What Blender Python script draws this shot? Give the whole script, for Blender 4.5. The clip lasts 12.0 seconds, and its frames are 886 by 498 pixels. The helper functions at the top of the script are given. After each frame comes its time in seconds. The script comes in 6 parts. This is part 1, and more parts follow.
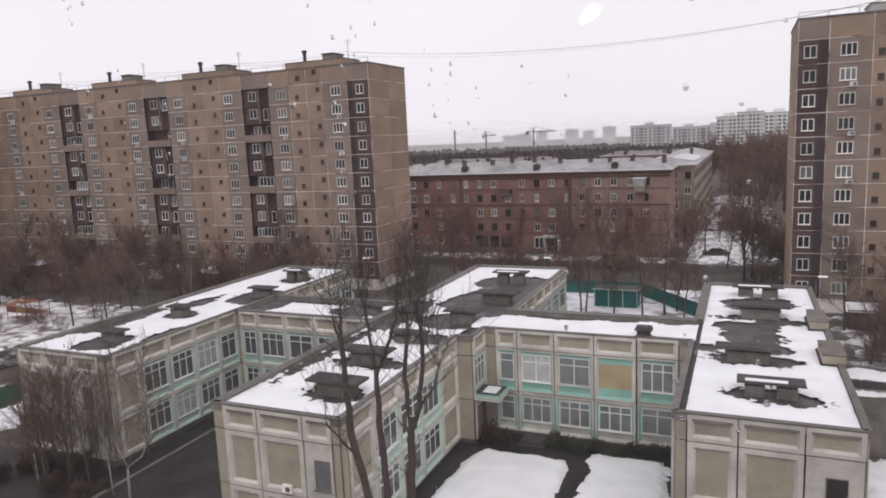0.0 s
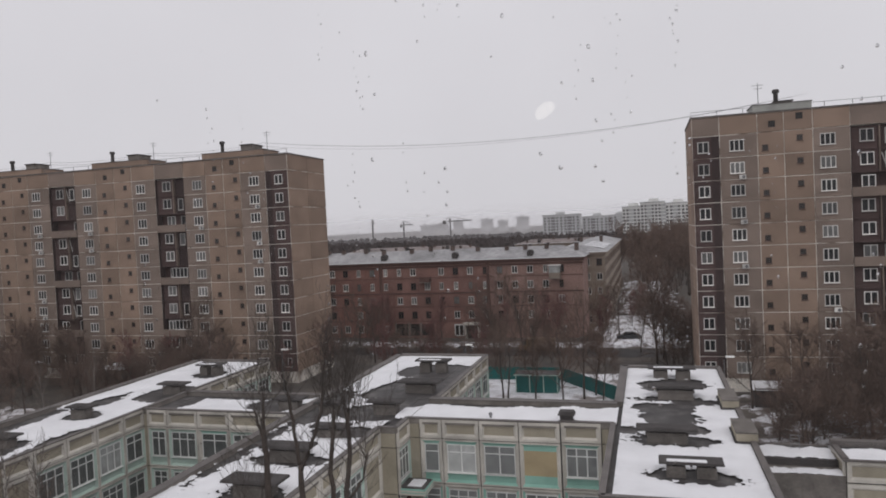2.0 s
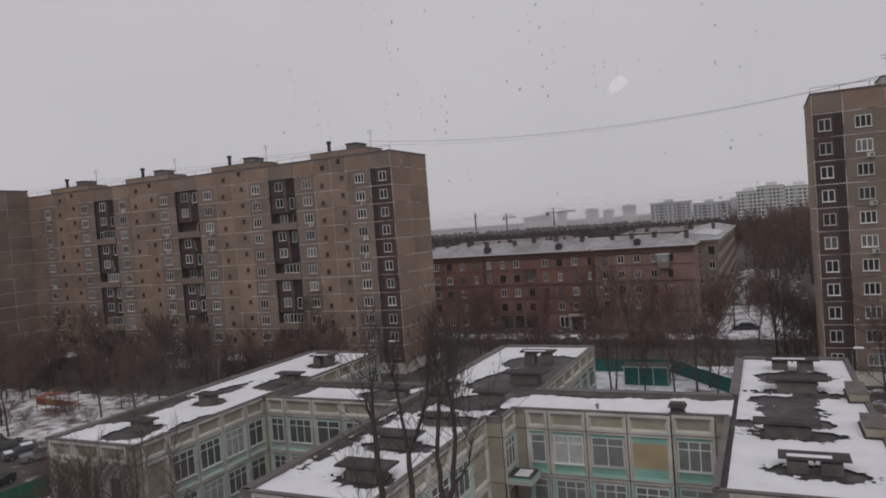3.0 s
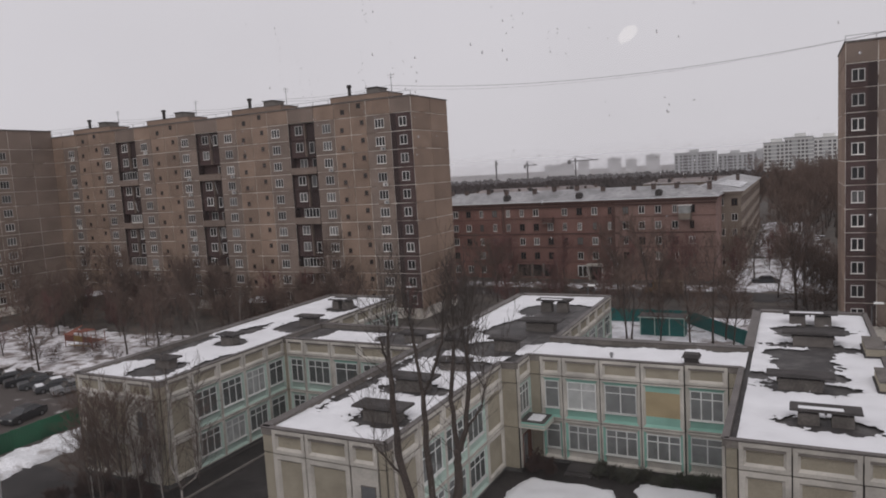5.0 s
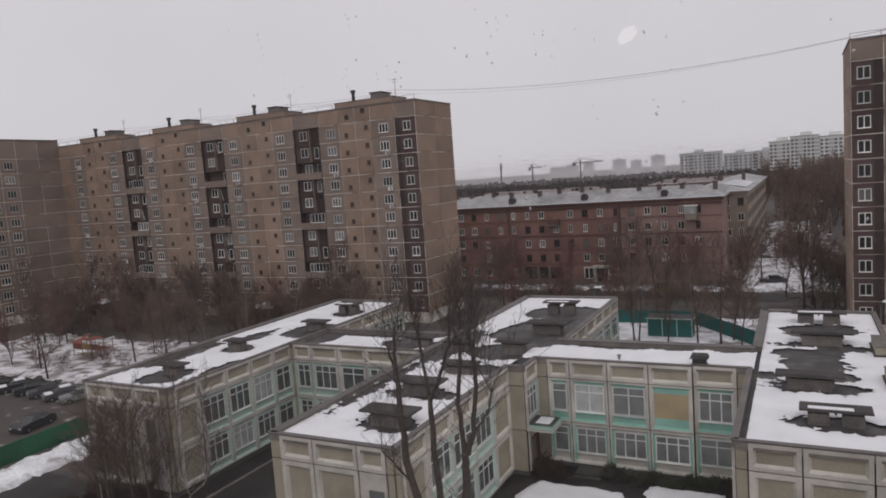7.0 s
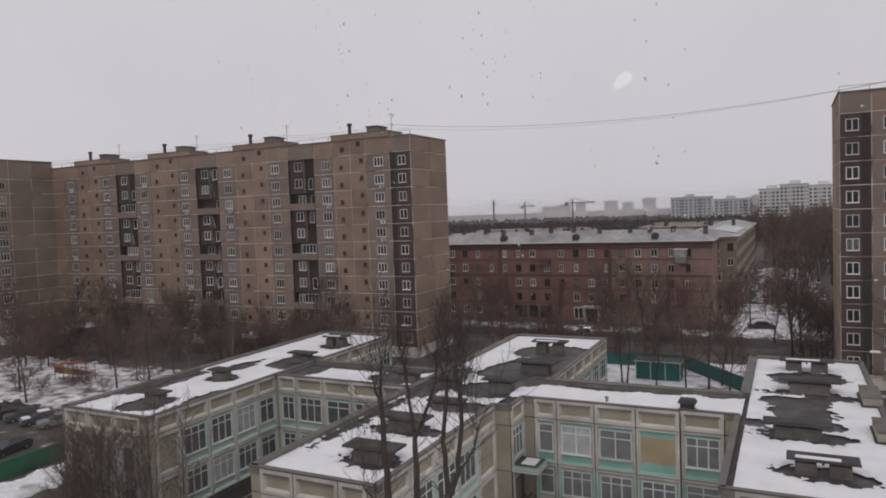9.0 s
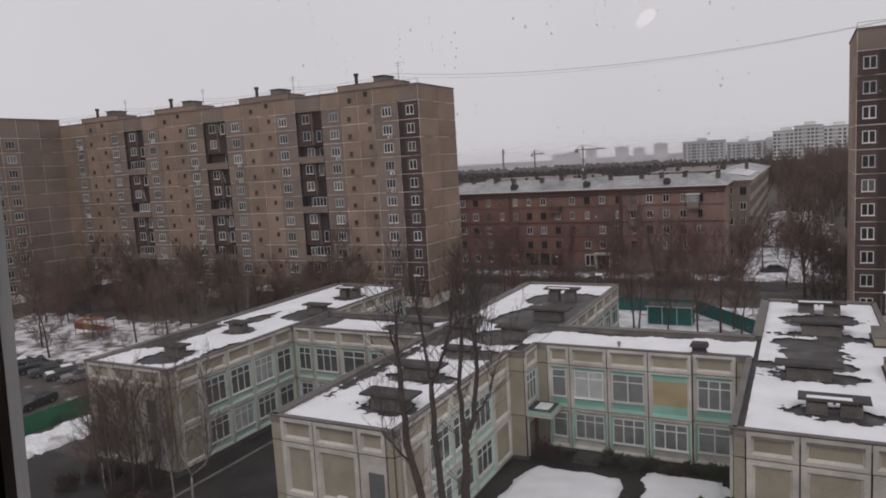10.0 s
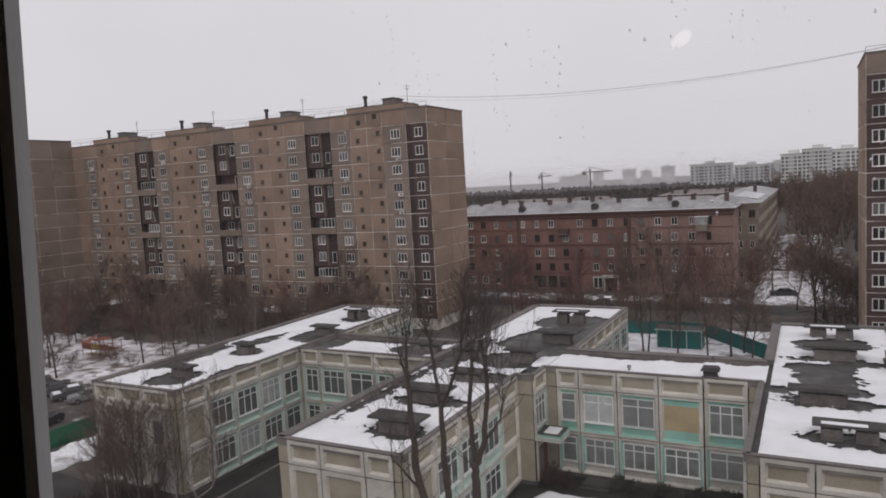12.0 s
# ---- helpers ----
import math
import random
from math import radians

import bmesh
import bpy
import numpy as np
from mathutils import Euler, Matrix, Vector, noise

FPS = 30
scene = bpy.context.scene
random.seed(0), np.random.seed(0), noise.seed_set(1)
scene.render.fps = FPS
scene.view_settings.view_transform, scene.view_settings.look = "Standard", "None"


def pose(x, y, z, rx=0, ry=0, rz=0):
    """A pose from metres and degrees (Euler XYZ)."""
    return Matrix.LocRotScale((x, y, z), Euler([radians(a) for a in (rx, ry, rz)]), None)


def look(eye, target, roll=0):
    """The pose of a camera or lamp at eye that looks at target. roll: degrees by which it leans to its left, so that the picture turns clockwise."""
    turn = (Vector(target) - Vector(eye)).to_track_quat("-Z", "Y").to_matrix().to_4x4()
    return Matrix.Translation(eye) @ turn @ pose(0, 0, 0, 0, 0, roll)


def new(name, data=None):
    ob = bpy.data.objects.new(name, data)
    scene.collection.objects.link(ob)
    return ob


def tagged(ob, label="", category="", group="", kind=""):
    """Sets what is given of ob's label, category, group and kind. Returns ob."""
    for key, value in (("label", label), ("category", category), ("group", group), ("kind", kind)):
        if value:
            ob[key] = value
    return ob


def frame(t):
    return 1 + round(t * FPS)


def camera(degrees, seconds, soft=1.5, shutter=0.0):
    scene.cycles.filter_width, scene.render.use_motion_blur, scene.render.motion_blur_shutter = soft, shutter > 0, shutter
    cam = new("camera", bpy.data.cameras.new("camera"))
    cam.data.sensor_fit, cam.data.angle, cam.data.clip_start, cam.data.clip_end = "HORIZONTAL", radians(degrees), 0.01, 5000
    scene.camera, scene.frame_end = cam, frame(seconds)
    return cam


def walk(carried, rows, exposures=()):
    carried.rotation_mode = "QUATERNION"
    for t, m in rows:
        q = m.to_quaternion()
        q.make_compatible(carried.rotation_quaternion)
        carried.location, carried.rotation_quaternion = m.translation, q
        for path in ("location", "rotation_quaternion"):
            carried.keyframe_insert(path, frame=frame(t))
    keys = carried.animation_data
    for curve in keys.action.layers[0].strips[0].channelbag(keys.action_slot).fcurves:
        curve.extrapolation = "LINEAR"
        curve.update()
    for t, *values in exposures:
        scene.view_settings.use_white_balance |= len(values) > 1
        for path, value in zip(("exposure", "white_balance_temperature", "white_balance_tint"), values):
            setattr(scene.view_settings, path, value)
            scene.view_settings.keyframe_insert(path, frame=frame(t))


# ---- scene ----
# A hand-held phone behind a window high up in a housing block, looking out over a kindergarten.
cam = camera(65.34, 12.0, soft=1.8, shutter=0.0)
PATH = [
    (0.0, pose(0.076, 0.416, 22.755, 81.12, 2.54, 23.22)),
    (0.5, pose(-0.293, 0.189, 22.614, 79.29, 0.91, 20.45)),
    (1.0, pose(-0.137, 0.461, 22.837, 81.65, 1.75, 21.56)),
    (1.5, pose(-0.134, 0.500, 22.760, 83.50, 2.57, 17.70)),
    (2.0, pose(-0.122, 0.158, 22.733, 88.15, 2.76, 16.43)),
    (2.5, pose(0.096, -0.086, 22.617, 94.21, 5.85, 23.59)),
    (3.0, pose(0.092, -0.095, 22.607, 88.10, 4.32, 24.96)),
    (3.5, pose(0.262, -0.155, 22.618, 86.49, 4.97, 27.02)),
    (3.7, pose(0.255, -0.152, 22.617, 86.44, 4.57, 27.52)),
    (5.3, pose(0.200, -0.135, 22.610, 83.55, 3.16, 26.65)),
    (5.5, pose(0.212, -0.125, 22.609, 84.14, 3.38, 27.20)),
    (6.0, pose(0.201, -0.136, 22.606, 84.41, 3.72, 25.69)),
    (6.5, pose(0.222, -0.120, 22.612, 83.83, 4.31, 26.47)),
    (6.7, pose(0.220, -0.115, 22.613, 84.02, 4.48, 26.85)),
    (8.3, pose(0.198, -0.010, 22.630, 84.95, 2.11, 27.39)),
    (8.5, pose(0.195, 0.006, 22.633, 86.21, 2.47, 26.63)),
    (9.0, pose(0.200, -0.065, 22.624, 87.02, 2.14, 26.45)),
    (9.5, pose(0.200, -0.070, 22.620, 85.11, 2.05, 27.58)),
    (10.0, pose(0.150, -0.150, 22.598, 82.94, 3.40, 27.20)),
    (10.5, pose(0.174, -0.005, 22.524, 80.98, 2.51, 26.38)),
    (11.0, pose(0.166, -0.096, 22.560, 81.66, 2.80, 26.59)),
    (11.5, pose(0.054, -0.099, 22.612, 83.16, 2.85, 27.45)),
    (12.0, pose(-0.016, -0.100, 22.615, 84.76, 3.21, 27.81)),
]
EXPOSURES = [(0.0, 0.52, 6500, 11), (0.5, 0.22, 6500, 11), (1.0, 0.18, 6500, 10), (1.5, 0.10, 6500, 9), (2.0, 0.03, 6450, 8), (2.5, 0.06, 6350, 4), (3.0, -0.34, 6450, 9), (3.5, -0.29, 6480, 9),
             (5.5, -0.06, 6500, 10), (6.5, -0.06, 6500, 10), (8.5, -0.04, 6500, 10), (9.5, -0.19, 6500, 10), (10.5, 0.06, 6500, 10), (12.0, 0.07, 6500, 10)]
walk(cam, PATH, EXPOSURES)

# ---- world and light: an even overcast winter sky ----
world = bpy.data.worlds.new("overcast_sky")
scene.world = world
world.use_nodes = True
wn, wl = world.node_tree.nodes, world.node_tree.links
sky = wn.new("ShaderNodeTexSky")
sky.sky_type, sky.sun_disc = "NISHITA", False
sky.sun_elevation, sky.sun_rotation = radians(56), radians(212)
grey = wn.new("ShaderNodeHueSaturation")
grey.inputs["Saturation"].default_value = 0.05
grey.inputs["Value"].default_value = 0.06
cloud = wn.new("ShaderNodeMix")
cloud.data_type = "RGBA"
cloud.inputs[0].default_value = 0.82
cloud.inputs["B"].default_value = (0.82, 0.785, 0.835, 1)
wl.new(sky.outputs[0], grey.inputs["Color"])
wl.new(grey.outputs[0], cloud.inputs["A"])
# overcast: a little brighter overhead than at the horizon
way, height, lift, shade = wn.new("ShaderNodeTexCoord"), wn.new("ShaderNodeSeparateXYZ"), wn.new("ShaderNodeMapRange"), wn.new("ShaderNodeVectorMath")
lift.inputs["From Min"].default_value, lift.inputs["From Max"].default_value = 0.0, 0.45
lift.inputs["To Min"].default_value, lift.inputs["To Max"].default_value = 0.93, 1.06
shade.operation = "SCALE"
wl.new(way.outputs["Generated"], height.inputs[0])
wl.new(height.outputs["Z"], lift.inputs["Value"])
wl.new(cloud.outputs["Result"], shade.inputs[0])
drift, soften, thick = wn.new("ShaderNodeTexNoise"), wn.new("ShaderNodeMapRange"), wn.new("ShaderNodeMath")
drift.inputs["Scale"].default_value, drift.inputs["Detail"].default_value = 2.2, 4
soften.inputs["From Min"].default_value, soften.inputs["From Max"].default_value = 0.3, 0.7
soften.inputs["To Min"].default_value, soften.inputs["To Max"].default_value = 0.965, 1.035
thick.operation = "MULTIPLY"
wl.new(way.outputs["Generated"], drift.inputs["Vector"])
wl.new(drift.outputs[0], soften.inputs["Value"])
wl.new(lift.outputs[0], thick.inputs[0])
wl.new(soften.outputs[0], thick.inputs[1])
wl.new(thick.outputs[0], shade.inputs["Scale"])
wl.new(shade.outputs[0], wn["Background"].inputs["Color"])
wn["Background"].inputs["Strength"].default_value = 1.0
sun = new("sun", bpy.data.lights.new("sun", "SUN"))
sun.data.energy, sun.data.angle, sun.data.color = 0.5, radians(40), (1.0, 0.97, 0.93)
sun.matrix_world = look((0, 0, 90), (-32, 52, 0))


# ---- materials ----
def mat(name, rgb, rough=0.8, metal=0.0, grain=(6.0, 0.25), stain=(0.35, 0.3), rnd=0.0, bump=0.0, spec=0.3, island=False):
    """A painted or mineral surface: fine grain, wide stains, some variation from piece to piece."""
    m = bpy.data.materials.new(name)
    m.use_nodes = True
    n, l = m.node_tree.nodes, m.node_tree.links
    b = n["Principled BSDF"]
    b.inputs["Roughness"].default_value, b.inputs["Metallic"].default_value = rough, metal
    b.inputs["Specular IOR Level"].default_value = spec
    geo = n.new("ShaderNodeNewGeometry")
    fine, wide = n.new("ShaderNodeTexNoise"), n.new("ShaderNodeTexNoise")
    for tex, s, d in ((fine, grain[0], 5), (wide, stain[0], 4)):
        tex.inputs["Scale"].default_value, tex.inputs["Detail"].default_value = s, d
        l.new(geo.outputs["Position"], tex.inputs["Vector"])
    def times(src, amount):
        r = n.new("ShaderNodeMapRange")
        r.inputs["From Min"].default_value, r.inputs["From Max"].default_value = 0.25, 0.75
        r.inputs["To Min"].default_value, r.inputs["To Max"].default_value = 1 - amount, 1 + amount
        l.new(src, r.inputs["Value"])
        return r.outputs[0]
    f1, f2 = times(fine.outputs[0], grain[1]), times(wide.outputs[0], stain[1])
    mul = n.new("ShaderNodeMath"); mul.operation = "MULTIPLY"
    l.new(f1, mul.inputs[0]); l.new(f2, mul.inputs[1])
    last = mul.outputs[0]
    if rnd:
        if island:
            src = geo.outputs["Random Per Island"]
        else:
            src = n.new("ShaderNodeObjectInfo").outputs["Random"]
        r = n.new("ShaderNodeMapRange")
        r.inputs["To Min"].default_value, r.inputs["To Max"].default_value = 1 - rnd, 1 + rnd
        l.new(src, r.inputs["Value"])
        m2 = n.new("ShaderNodeMath"); m2.operation = "MULTIPLY"
        l.new(last, m2.inputs[0]); l.new(r.outputs[0], m2.inputs[1])
        last = m2.outputs[0]
    sc = n.new("ShaderNodeVectorMath"); sc.operation = "SCALE"
    sc.inputs[0].default_value = rgb
    l.new(last, sc.inputs["Scale"])
    l.new(sc.outputs[0], b.inputs["Base Color"])
    if bump:
        bp = n.new("ShaderNodeBump")
        bp.inputs["Strength"].default_value, bp.inputs["Distance"].default_value = 0.6, bump
        l.new(fine.outputs[0], bp.inputs["Height"])
        l.new(bp.outputs[0], b.inputs["Normal"])
    return m


def two(name, a, c, scale, at=0.5, soft=0.08, rough=0.9, bump=0.0, detail=8):
    """Two colours that lie in patches through one another."""
    m = mat(name, a, rough, bump=bump)
    n, l = m.node_tree.nodes, m.node_tree.links
    b = n["Principled BSDF"]
    old = b.inputs["Base Color"].links[0].from_socket
    geo, tex = n.new("ShaderNodeNewGeometry"), n.new("ShaderNodeTexNoise")
    tex.inputs["Scale"].default_value, tex.inputs["Detail"].default_value = scale, detail
    tex.inputs["Roughness"].default_value = 0.62
    l.new(geo.outputs["Position"], tex.inputs["Vector"])
    r = n.new("ShaderNodeMapRange")
    r.inputs["From Min"].default_value, r.inputs["From Max"].default_value = at - soft, at + soft
    l.new(tex.outputs[0], r.inputs["Value"])
    mx = n.new("ShaderNodeMix"); mx.data_type = "RGBA"
    l.new(r.outputs[0], mx.inputs[0]); l.new(old, mx.inputs["A"])
    mx.inputs["B"].default_value = (*c, 1)
    l.new(mx.outputs["Result"], b.inputs["Base Color"])
    return m


def glassy(name, lo, hi, rough=0.08, spec=0.5):
    """A window pane over a dim room: dark, or paler from curtains and reflection put into the colour; glossy."""
    m = mat(name, (1, 1, 1), rough, grain=(1.3, 0.25), stain=(0.5, 0.2), spec=spec)
    n, l = m.node_tree.nodes, m.node_tree.links
    b = n["Principled BSDF"]
    old = b.inputs["Base Color"].links[0].from_node
    info, ramp = n.new("ShaderNodeObjectInfo"), n.new("ShaderNodeValToRGB")
    ramp.color_ramp.elements[0].position, ramp.color_ramp.elements[1].position = 0.6, 1.0
    ramp.color_ramp.elements[0].color, ramp.color_ramp.elements[1].color = (*lo, 1), (*hi, 1)
    l.new(info.outputs["Random"], ramp.inputs[0])
    l.new(ramp.outputs[0], old.inputs[0])
    return m


M = dict(
    ground=two("wet_ground", (0.07, 0.062, 0.056), (0.125, 0.105, 0.09), 0.23, 0.55, 0.1, bump=0.05),
    asphalt=mat("wet_asphalt", (0.029, 0.026, 0.0255), 0.6, grain=(2.2, 0.45), stain=(0.3, 0.6), bump=0.012, spec=0.2),
    snow=mat("snow", (0.755, 0.755, 0.775), 0.75, grain=(3.5, 0.04), stain=(0.5, 0.09), bump=0.05),
    slush=two("trodden_snow", (0.74, 0.74, 0.77), (0.24, 0.21, 0.2), 0.28, 0.56, 0.06, bump=0.06),
    slush2=two("patchy_snow", (0.70, 0.70, 0.73), (0.13, 0.11, 0.10), 0.35, 0.49, 0.05, bump=0.06),
    slush5=two("old_snow_bank", (0.78, 0.78, 0.80), (0.36, 0.34, 0.33), 0.5, 0.60, 0.08, bump=0.06),
    slush3=two("wheel_churned_slush", (0.46, 0.44, 0.44), (0.075, 0.063, 0.058), 0.4, 0.37, 0.06, bump=0.05),
    slush4=two("trodden_playground_snow", (0.70, 0.69, 0.71), (0.20, 0.165, 0.15), 0.4, 0.53, 0.07, bump=0.06),
    felt=two("roofing_felt", (0.050, 0.046, 0.046), (0.105, 0.098, 0.095), 0.9, 0.56, 0.07, rough=0.6),
    coping=mat("grey_coping", (0.125, 0.112, 0.106), 0.6, grain=(5, 0.2), stain=(0.5, 0.3)),
    palehead=mat("pale_roof_head_concrete", (0.36, 0.365, 0.34), 0.85, grain=(6, 0.12), stain=(0.5, 0.2)),
    concrete=mat("weathered_concrete", (0.19, 0.172, 0.155), 0.85, grain=(7, 0.2), stain=(0.6, 0.3), rnd=0.1, bump=0.01),
    ventconc=mat("stained_vent_concrete", (0.15, 0.135, 0.123), 0.85, grain=(7, 0.25), stain=(0.9, 0.35), rnd=0.15, bump=0.01),
    darkconc=mat("soot_dark_concrete", (0.058, 0.053, 0.052), 0.9, grain=(7, 0.25), stain=(0.8, 0.3), bump=0.01),
    kframe=mat("pale_panel_frame", (0.525, 0.495, 0.445), 0.75, grain=(8, 0.12), stain=(0.6, 0.28), rnd=0.07),
    kbeige=mat("ochre_aggregate", (0.345, 0.31, 0.24), 0.9, grain=(24, 0.22), stain=(0.7, 0.18), rnd=0.07, bump=0.01),
    kochre=mat("warm_ochre_aggregate", (0.40, 0.32, 0.195), 0.9, grain=(24, 0.2), stain=(0.7, 0.14), rnd=0.05, bump=0.01),
    kgreen=mat("sea_green_paint", (0.26, 0.47, 0.395), 0.7, grain=(8, 0.08), stain=(0.7, 0.16), rnd=0.06),
    kpale=mat("pale_green_paint", (0.42, 0.53, 0.47), 0.7, grain=(8, 0.08), stain=(0.7, 0.14), rnd=0.05),
    kjoint=mat("dark_joint", (0.035, 0.033, 0.033), 0.9),
    plinth=mat("grey_plinth", (0.10, 0.097, 0.095), 0.85, stain=(0.6, 0.4)),
    white=mat("white_window_frame", (0.80, 0.79, 0.77), 0.45, grain=(8, 0.05), stain=(0.8, 0.08), rnd=0.1),
    blockwhite=mat("dulled_white_frame", (0.68, 0.66, 0.63), 0.5, grain=(8, 0.1), stain=(0.8, 0.15), rnd=0.3),
    kwhite=mat("weathered_white_frame", (0.66, 0.67, 0.65), 0.5, grain=(8, 0.08), stain=(0.8, 0.12), rnd=0.12),
    glass=glassy("window_glass", (0.018, 0.019, 0.021), (0.20, 0.20, 0.195), 0.16, 0.22),
    oldwood=mat("dark_old_frame", (0.10, 0.065, 0.055), 0.8),
    dimglass=mat("dim_stair_glass", (0.03, 0.026, 0.024), 0.2, spec=0.4),
    greypane=mat("dull_grey_pane", (0.15, 0.155, 0.16), 0.3, grain=(3, 0.1), stain=(0.8, 0.15)),
    # link-wing panes, their pale reflection put into the glass colour
    kpaleglass=glassy("painted_reflection_glass", (0.17, 0.178, 0.175), (0.46, 0.47, 0.46)),
    kglass=glassy("kindergarten_glass", (0.085, 0.092, 0.09), (0.40, 0.41, 0.40)),
    brown=mat("brown_aggregate_panel", (0.283, 0.203, 0.155), 0.9, grain=(9, 0.14), stain=(0.3, 0.2), rnd=0.14, bump=0.01),
    grey=mat("greybrown_panel", (0.232, 0.180, 0.150), 0.9, grain=(9, 0.14), stain=(0.3, 0.2), rnd=0.12, bump=0.01),
    # darker copy of the maroon, recess shade put into the colour
    shademaroon=mat("shaded_maroon_panel", (0.05, 0.034, 0.033), 0.9, grain=(10, 0.15), stain=(0.2, 0.25), rnd=0.12),
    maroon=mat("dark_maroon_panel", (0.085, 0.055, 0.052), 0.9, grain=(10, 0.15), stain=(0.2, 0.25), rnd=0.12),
    seal=two("joint_seal", (0.78, 0.73, 0.66), (0.20, 0.155, 0.125), 0.16, 0.555, 0.05),
    red=mat("red_brick_paint", (0.215, 0.112, 0.094), 0.9, grain=(3, 0.2), stain=(0.22, 0.3), bump=0.01),
    redgrey=mat("faded_brick", (0.262, 0.168, 0.145), 0.9, grain=(3, 0.2), stain=(0.22, 0.3), bump=0.01),
    redbrown=mat("brownish_brick", (0.218, 0.121, 0.103), 0.9, grain=(3, 0.2), stain=(0.22, 0.3), bump=0.01),
    chim=mat("sooty_chimney_brick", (0.12, 0.09, 0.08), 0.9),
    redtrim=mat("dull_red_moulding", (0.115, 0.066, 0.056), 0.9, stain=(0.3, 0.2)),
    sand=mat("sandy_plaster", (0.28, 0.232, 0.19), 0.9, grain=(6, 0.12), stain=(0.1, 0.2)),
    tin=mat("galvanised_roof", (0.285, 0.28, 0.285), 0.5, 0.1, grain=(1.2, 0.28), stain=(0.2, 0.4), spec=0.5),
    browntin=mat("brown_sheet_roof", (0.20, 0.168, 0.16), 0.6, grain=(1.2, 0.25), stain=(0.15, 0.4)),
    farwhite=mat("white_far_wall", (0.76, 0.755, 0.73), 0.9, stain=(0.04, 0.1)),
    fargrey=mat("grey_far_wall", (0.50, 0.50, 0.50), 0.9, stain=(0.03, 0.12)),
    farwoods=mat("far_bare_woods", (0.052, 0.043, 0.042), 0.95, grain=(0.5, 0.2), stain=(0.02, 0.25), rnd=0.2, island=True),
    hazy=mat("pale_far_tower", (0.48, 0.47, 0.47), 0.9, stain=(0.02, 0.05)),
    crane=mat("crane_steel", (0.16, 0.15, 0.15), 0.7),
    hazydark=mat("far_loggia", (0.17, 0.16, 0.165), 0.6),
    hazewin=mat("far_tower_window", (0.26, 0.26, 0.27), 0.6),
    fardark=mat("far_window", (0.16, 0.155, 0.16), 0.4),
    bark=mat("dark_bark", (0.075, 0.060, 0.052), 0.95, grain=(14, 0.35), stain=(1.2, 0.25), bump=0.02),
    twig=mat("bare_twigs", (0.125, 0.086, 0.07), 0.95, grain=(3, 0.2), stain=(0.3, 0.25), rnd=0.22),
    redtwig=mat("reddish_twigs", (0.15, 0.075, 0.068), 0.95, grain=(3, 0.2), stain=(0.3, 0.25), rnd=0.2),
    darktwig=mat("dark_fine_twigs", (0.078, 0.064, 0.055), 0.95, grain=(3, 0.2), stain=(0.3, 0.25), rnd=0.2),
    winetwig=mat("dark_wine_twigs", (0.072, 0.043, 0.038), 0.95, grain=(3, 0.2), stain=(0.3, 0.25), rnd=0.2),
    greytwig=mat("greygreen_twigs", (0.075, 0.078, 0.06), 0.95, grain=(3, 0.2), stain=(0.3, 0.25), rnd=0.3),
    paletwig=mat("grey_birch_twigs", (0.135, 0.112, 0.098), 0.95, grain=(3, 0.2), stain=(0.3, 0.25), rnd=0.2),
    birch=mat("birch_bark", (0.22, 0.20, 0.185), 0.9, grain=(5, 0.5), stain=(1.5, 0.3)),
    teal=mat("teal_sheet", (0.010, 0.115, 0.108), 0.5, grain=(3, 0.12), stain=(0.3, 0.2), rnd=0.12),
    green=mat("green_mesh_fence", (0.02, 0.115, 0.06), 0.6, grain=(6, 0.2), stain=(0.4, 0.25), rnd=0.15),
    metal=mat("grey_metal", (0.20, 0.20, 0.205), 0.45, 0.6),
    black=mat("black_cable", (0.03, 0.03, 0.032), 0.6),
    tyre=mat("tyre_rubber", (0.02, 0.02, 0.02), 0.9),
    carglass=mat("car_glass", (0.02, 0.022, 0.025), 0.08, spec=0.6),
    cardark=mat("dark_car_paint", (0.03, 0.032, 0.036), 0.3, 0.2, spec=0.6, grain=(4, 0.05)),
    cargrey=mat("mid_grey_car_paint", (0.10, 0.105, 0.112), 0.3, 0.3, spec=0.6, grain=(4, 0.05)),
    carsilver=mat("silver_car_paint", (0.34, 0.35, 0.36), 0.32, 0.4, spec=0.6, grain=(4, 0.05)),
    lampglass=mat("car_lamp_glass", (0.45, 0.45, 0.43), 0.15, spec=0.6),
    ochrevan=mat("ochre_van_paint", (0.15, 0.095, 0.05), 0.45, grain=(3, 0.1)),
    orange=mat("orange_play_paint", (0.18, 0.06, 0.04), 0.6, rnd=0.2),
    yellow=mat("yellow_play_paint", (0.26, 0.17, 0.05), 0.6),
    leaf=mat("houseplant_leaf", (0.05, 0.19, 0.015), 0.4, grain=(30, 0.2), stain=(9, 0.2), spec=0.5),
    pot=mat("clay_pot", (0.30, 0.13, 0.07), 0.8),
    soil=mat("potting_soil", (0.03, 0.022, 0.018), 0.95, bump=0.01),
    plastic=mat("white_window_plastic", (0.62, 0.62, 0.62), 0.4, grain=(20, 0.04), stain=(3, 0.06)),
    gasketshade=mat("black_gasket_and_shade", (0.012, 0.012, 0.013), 0.6),
    plaster=mat("room_plaster", (0.42, 0.39, 0.35), 0.9, stain=(1.0, 0.08)),
    parquet=mat("room_parquet", (0.22, 0.13, 0.07), 0.5, grain=(18, 0.2), stain=(2, 0.15)),
    rust=mat("rusty_box", (0.16, 0.07, 0.05), 0.8),
)

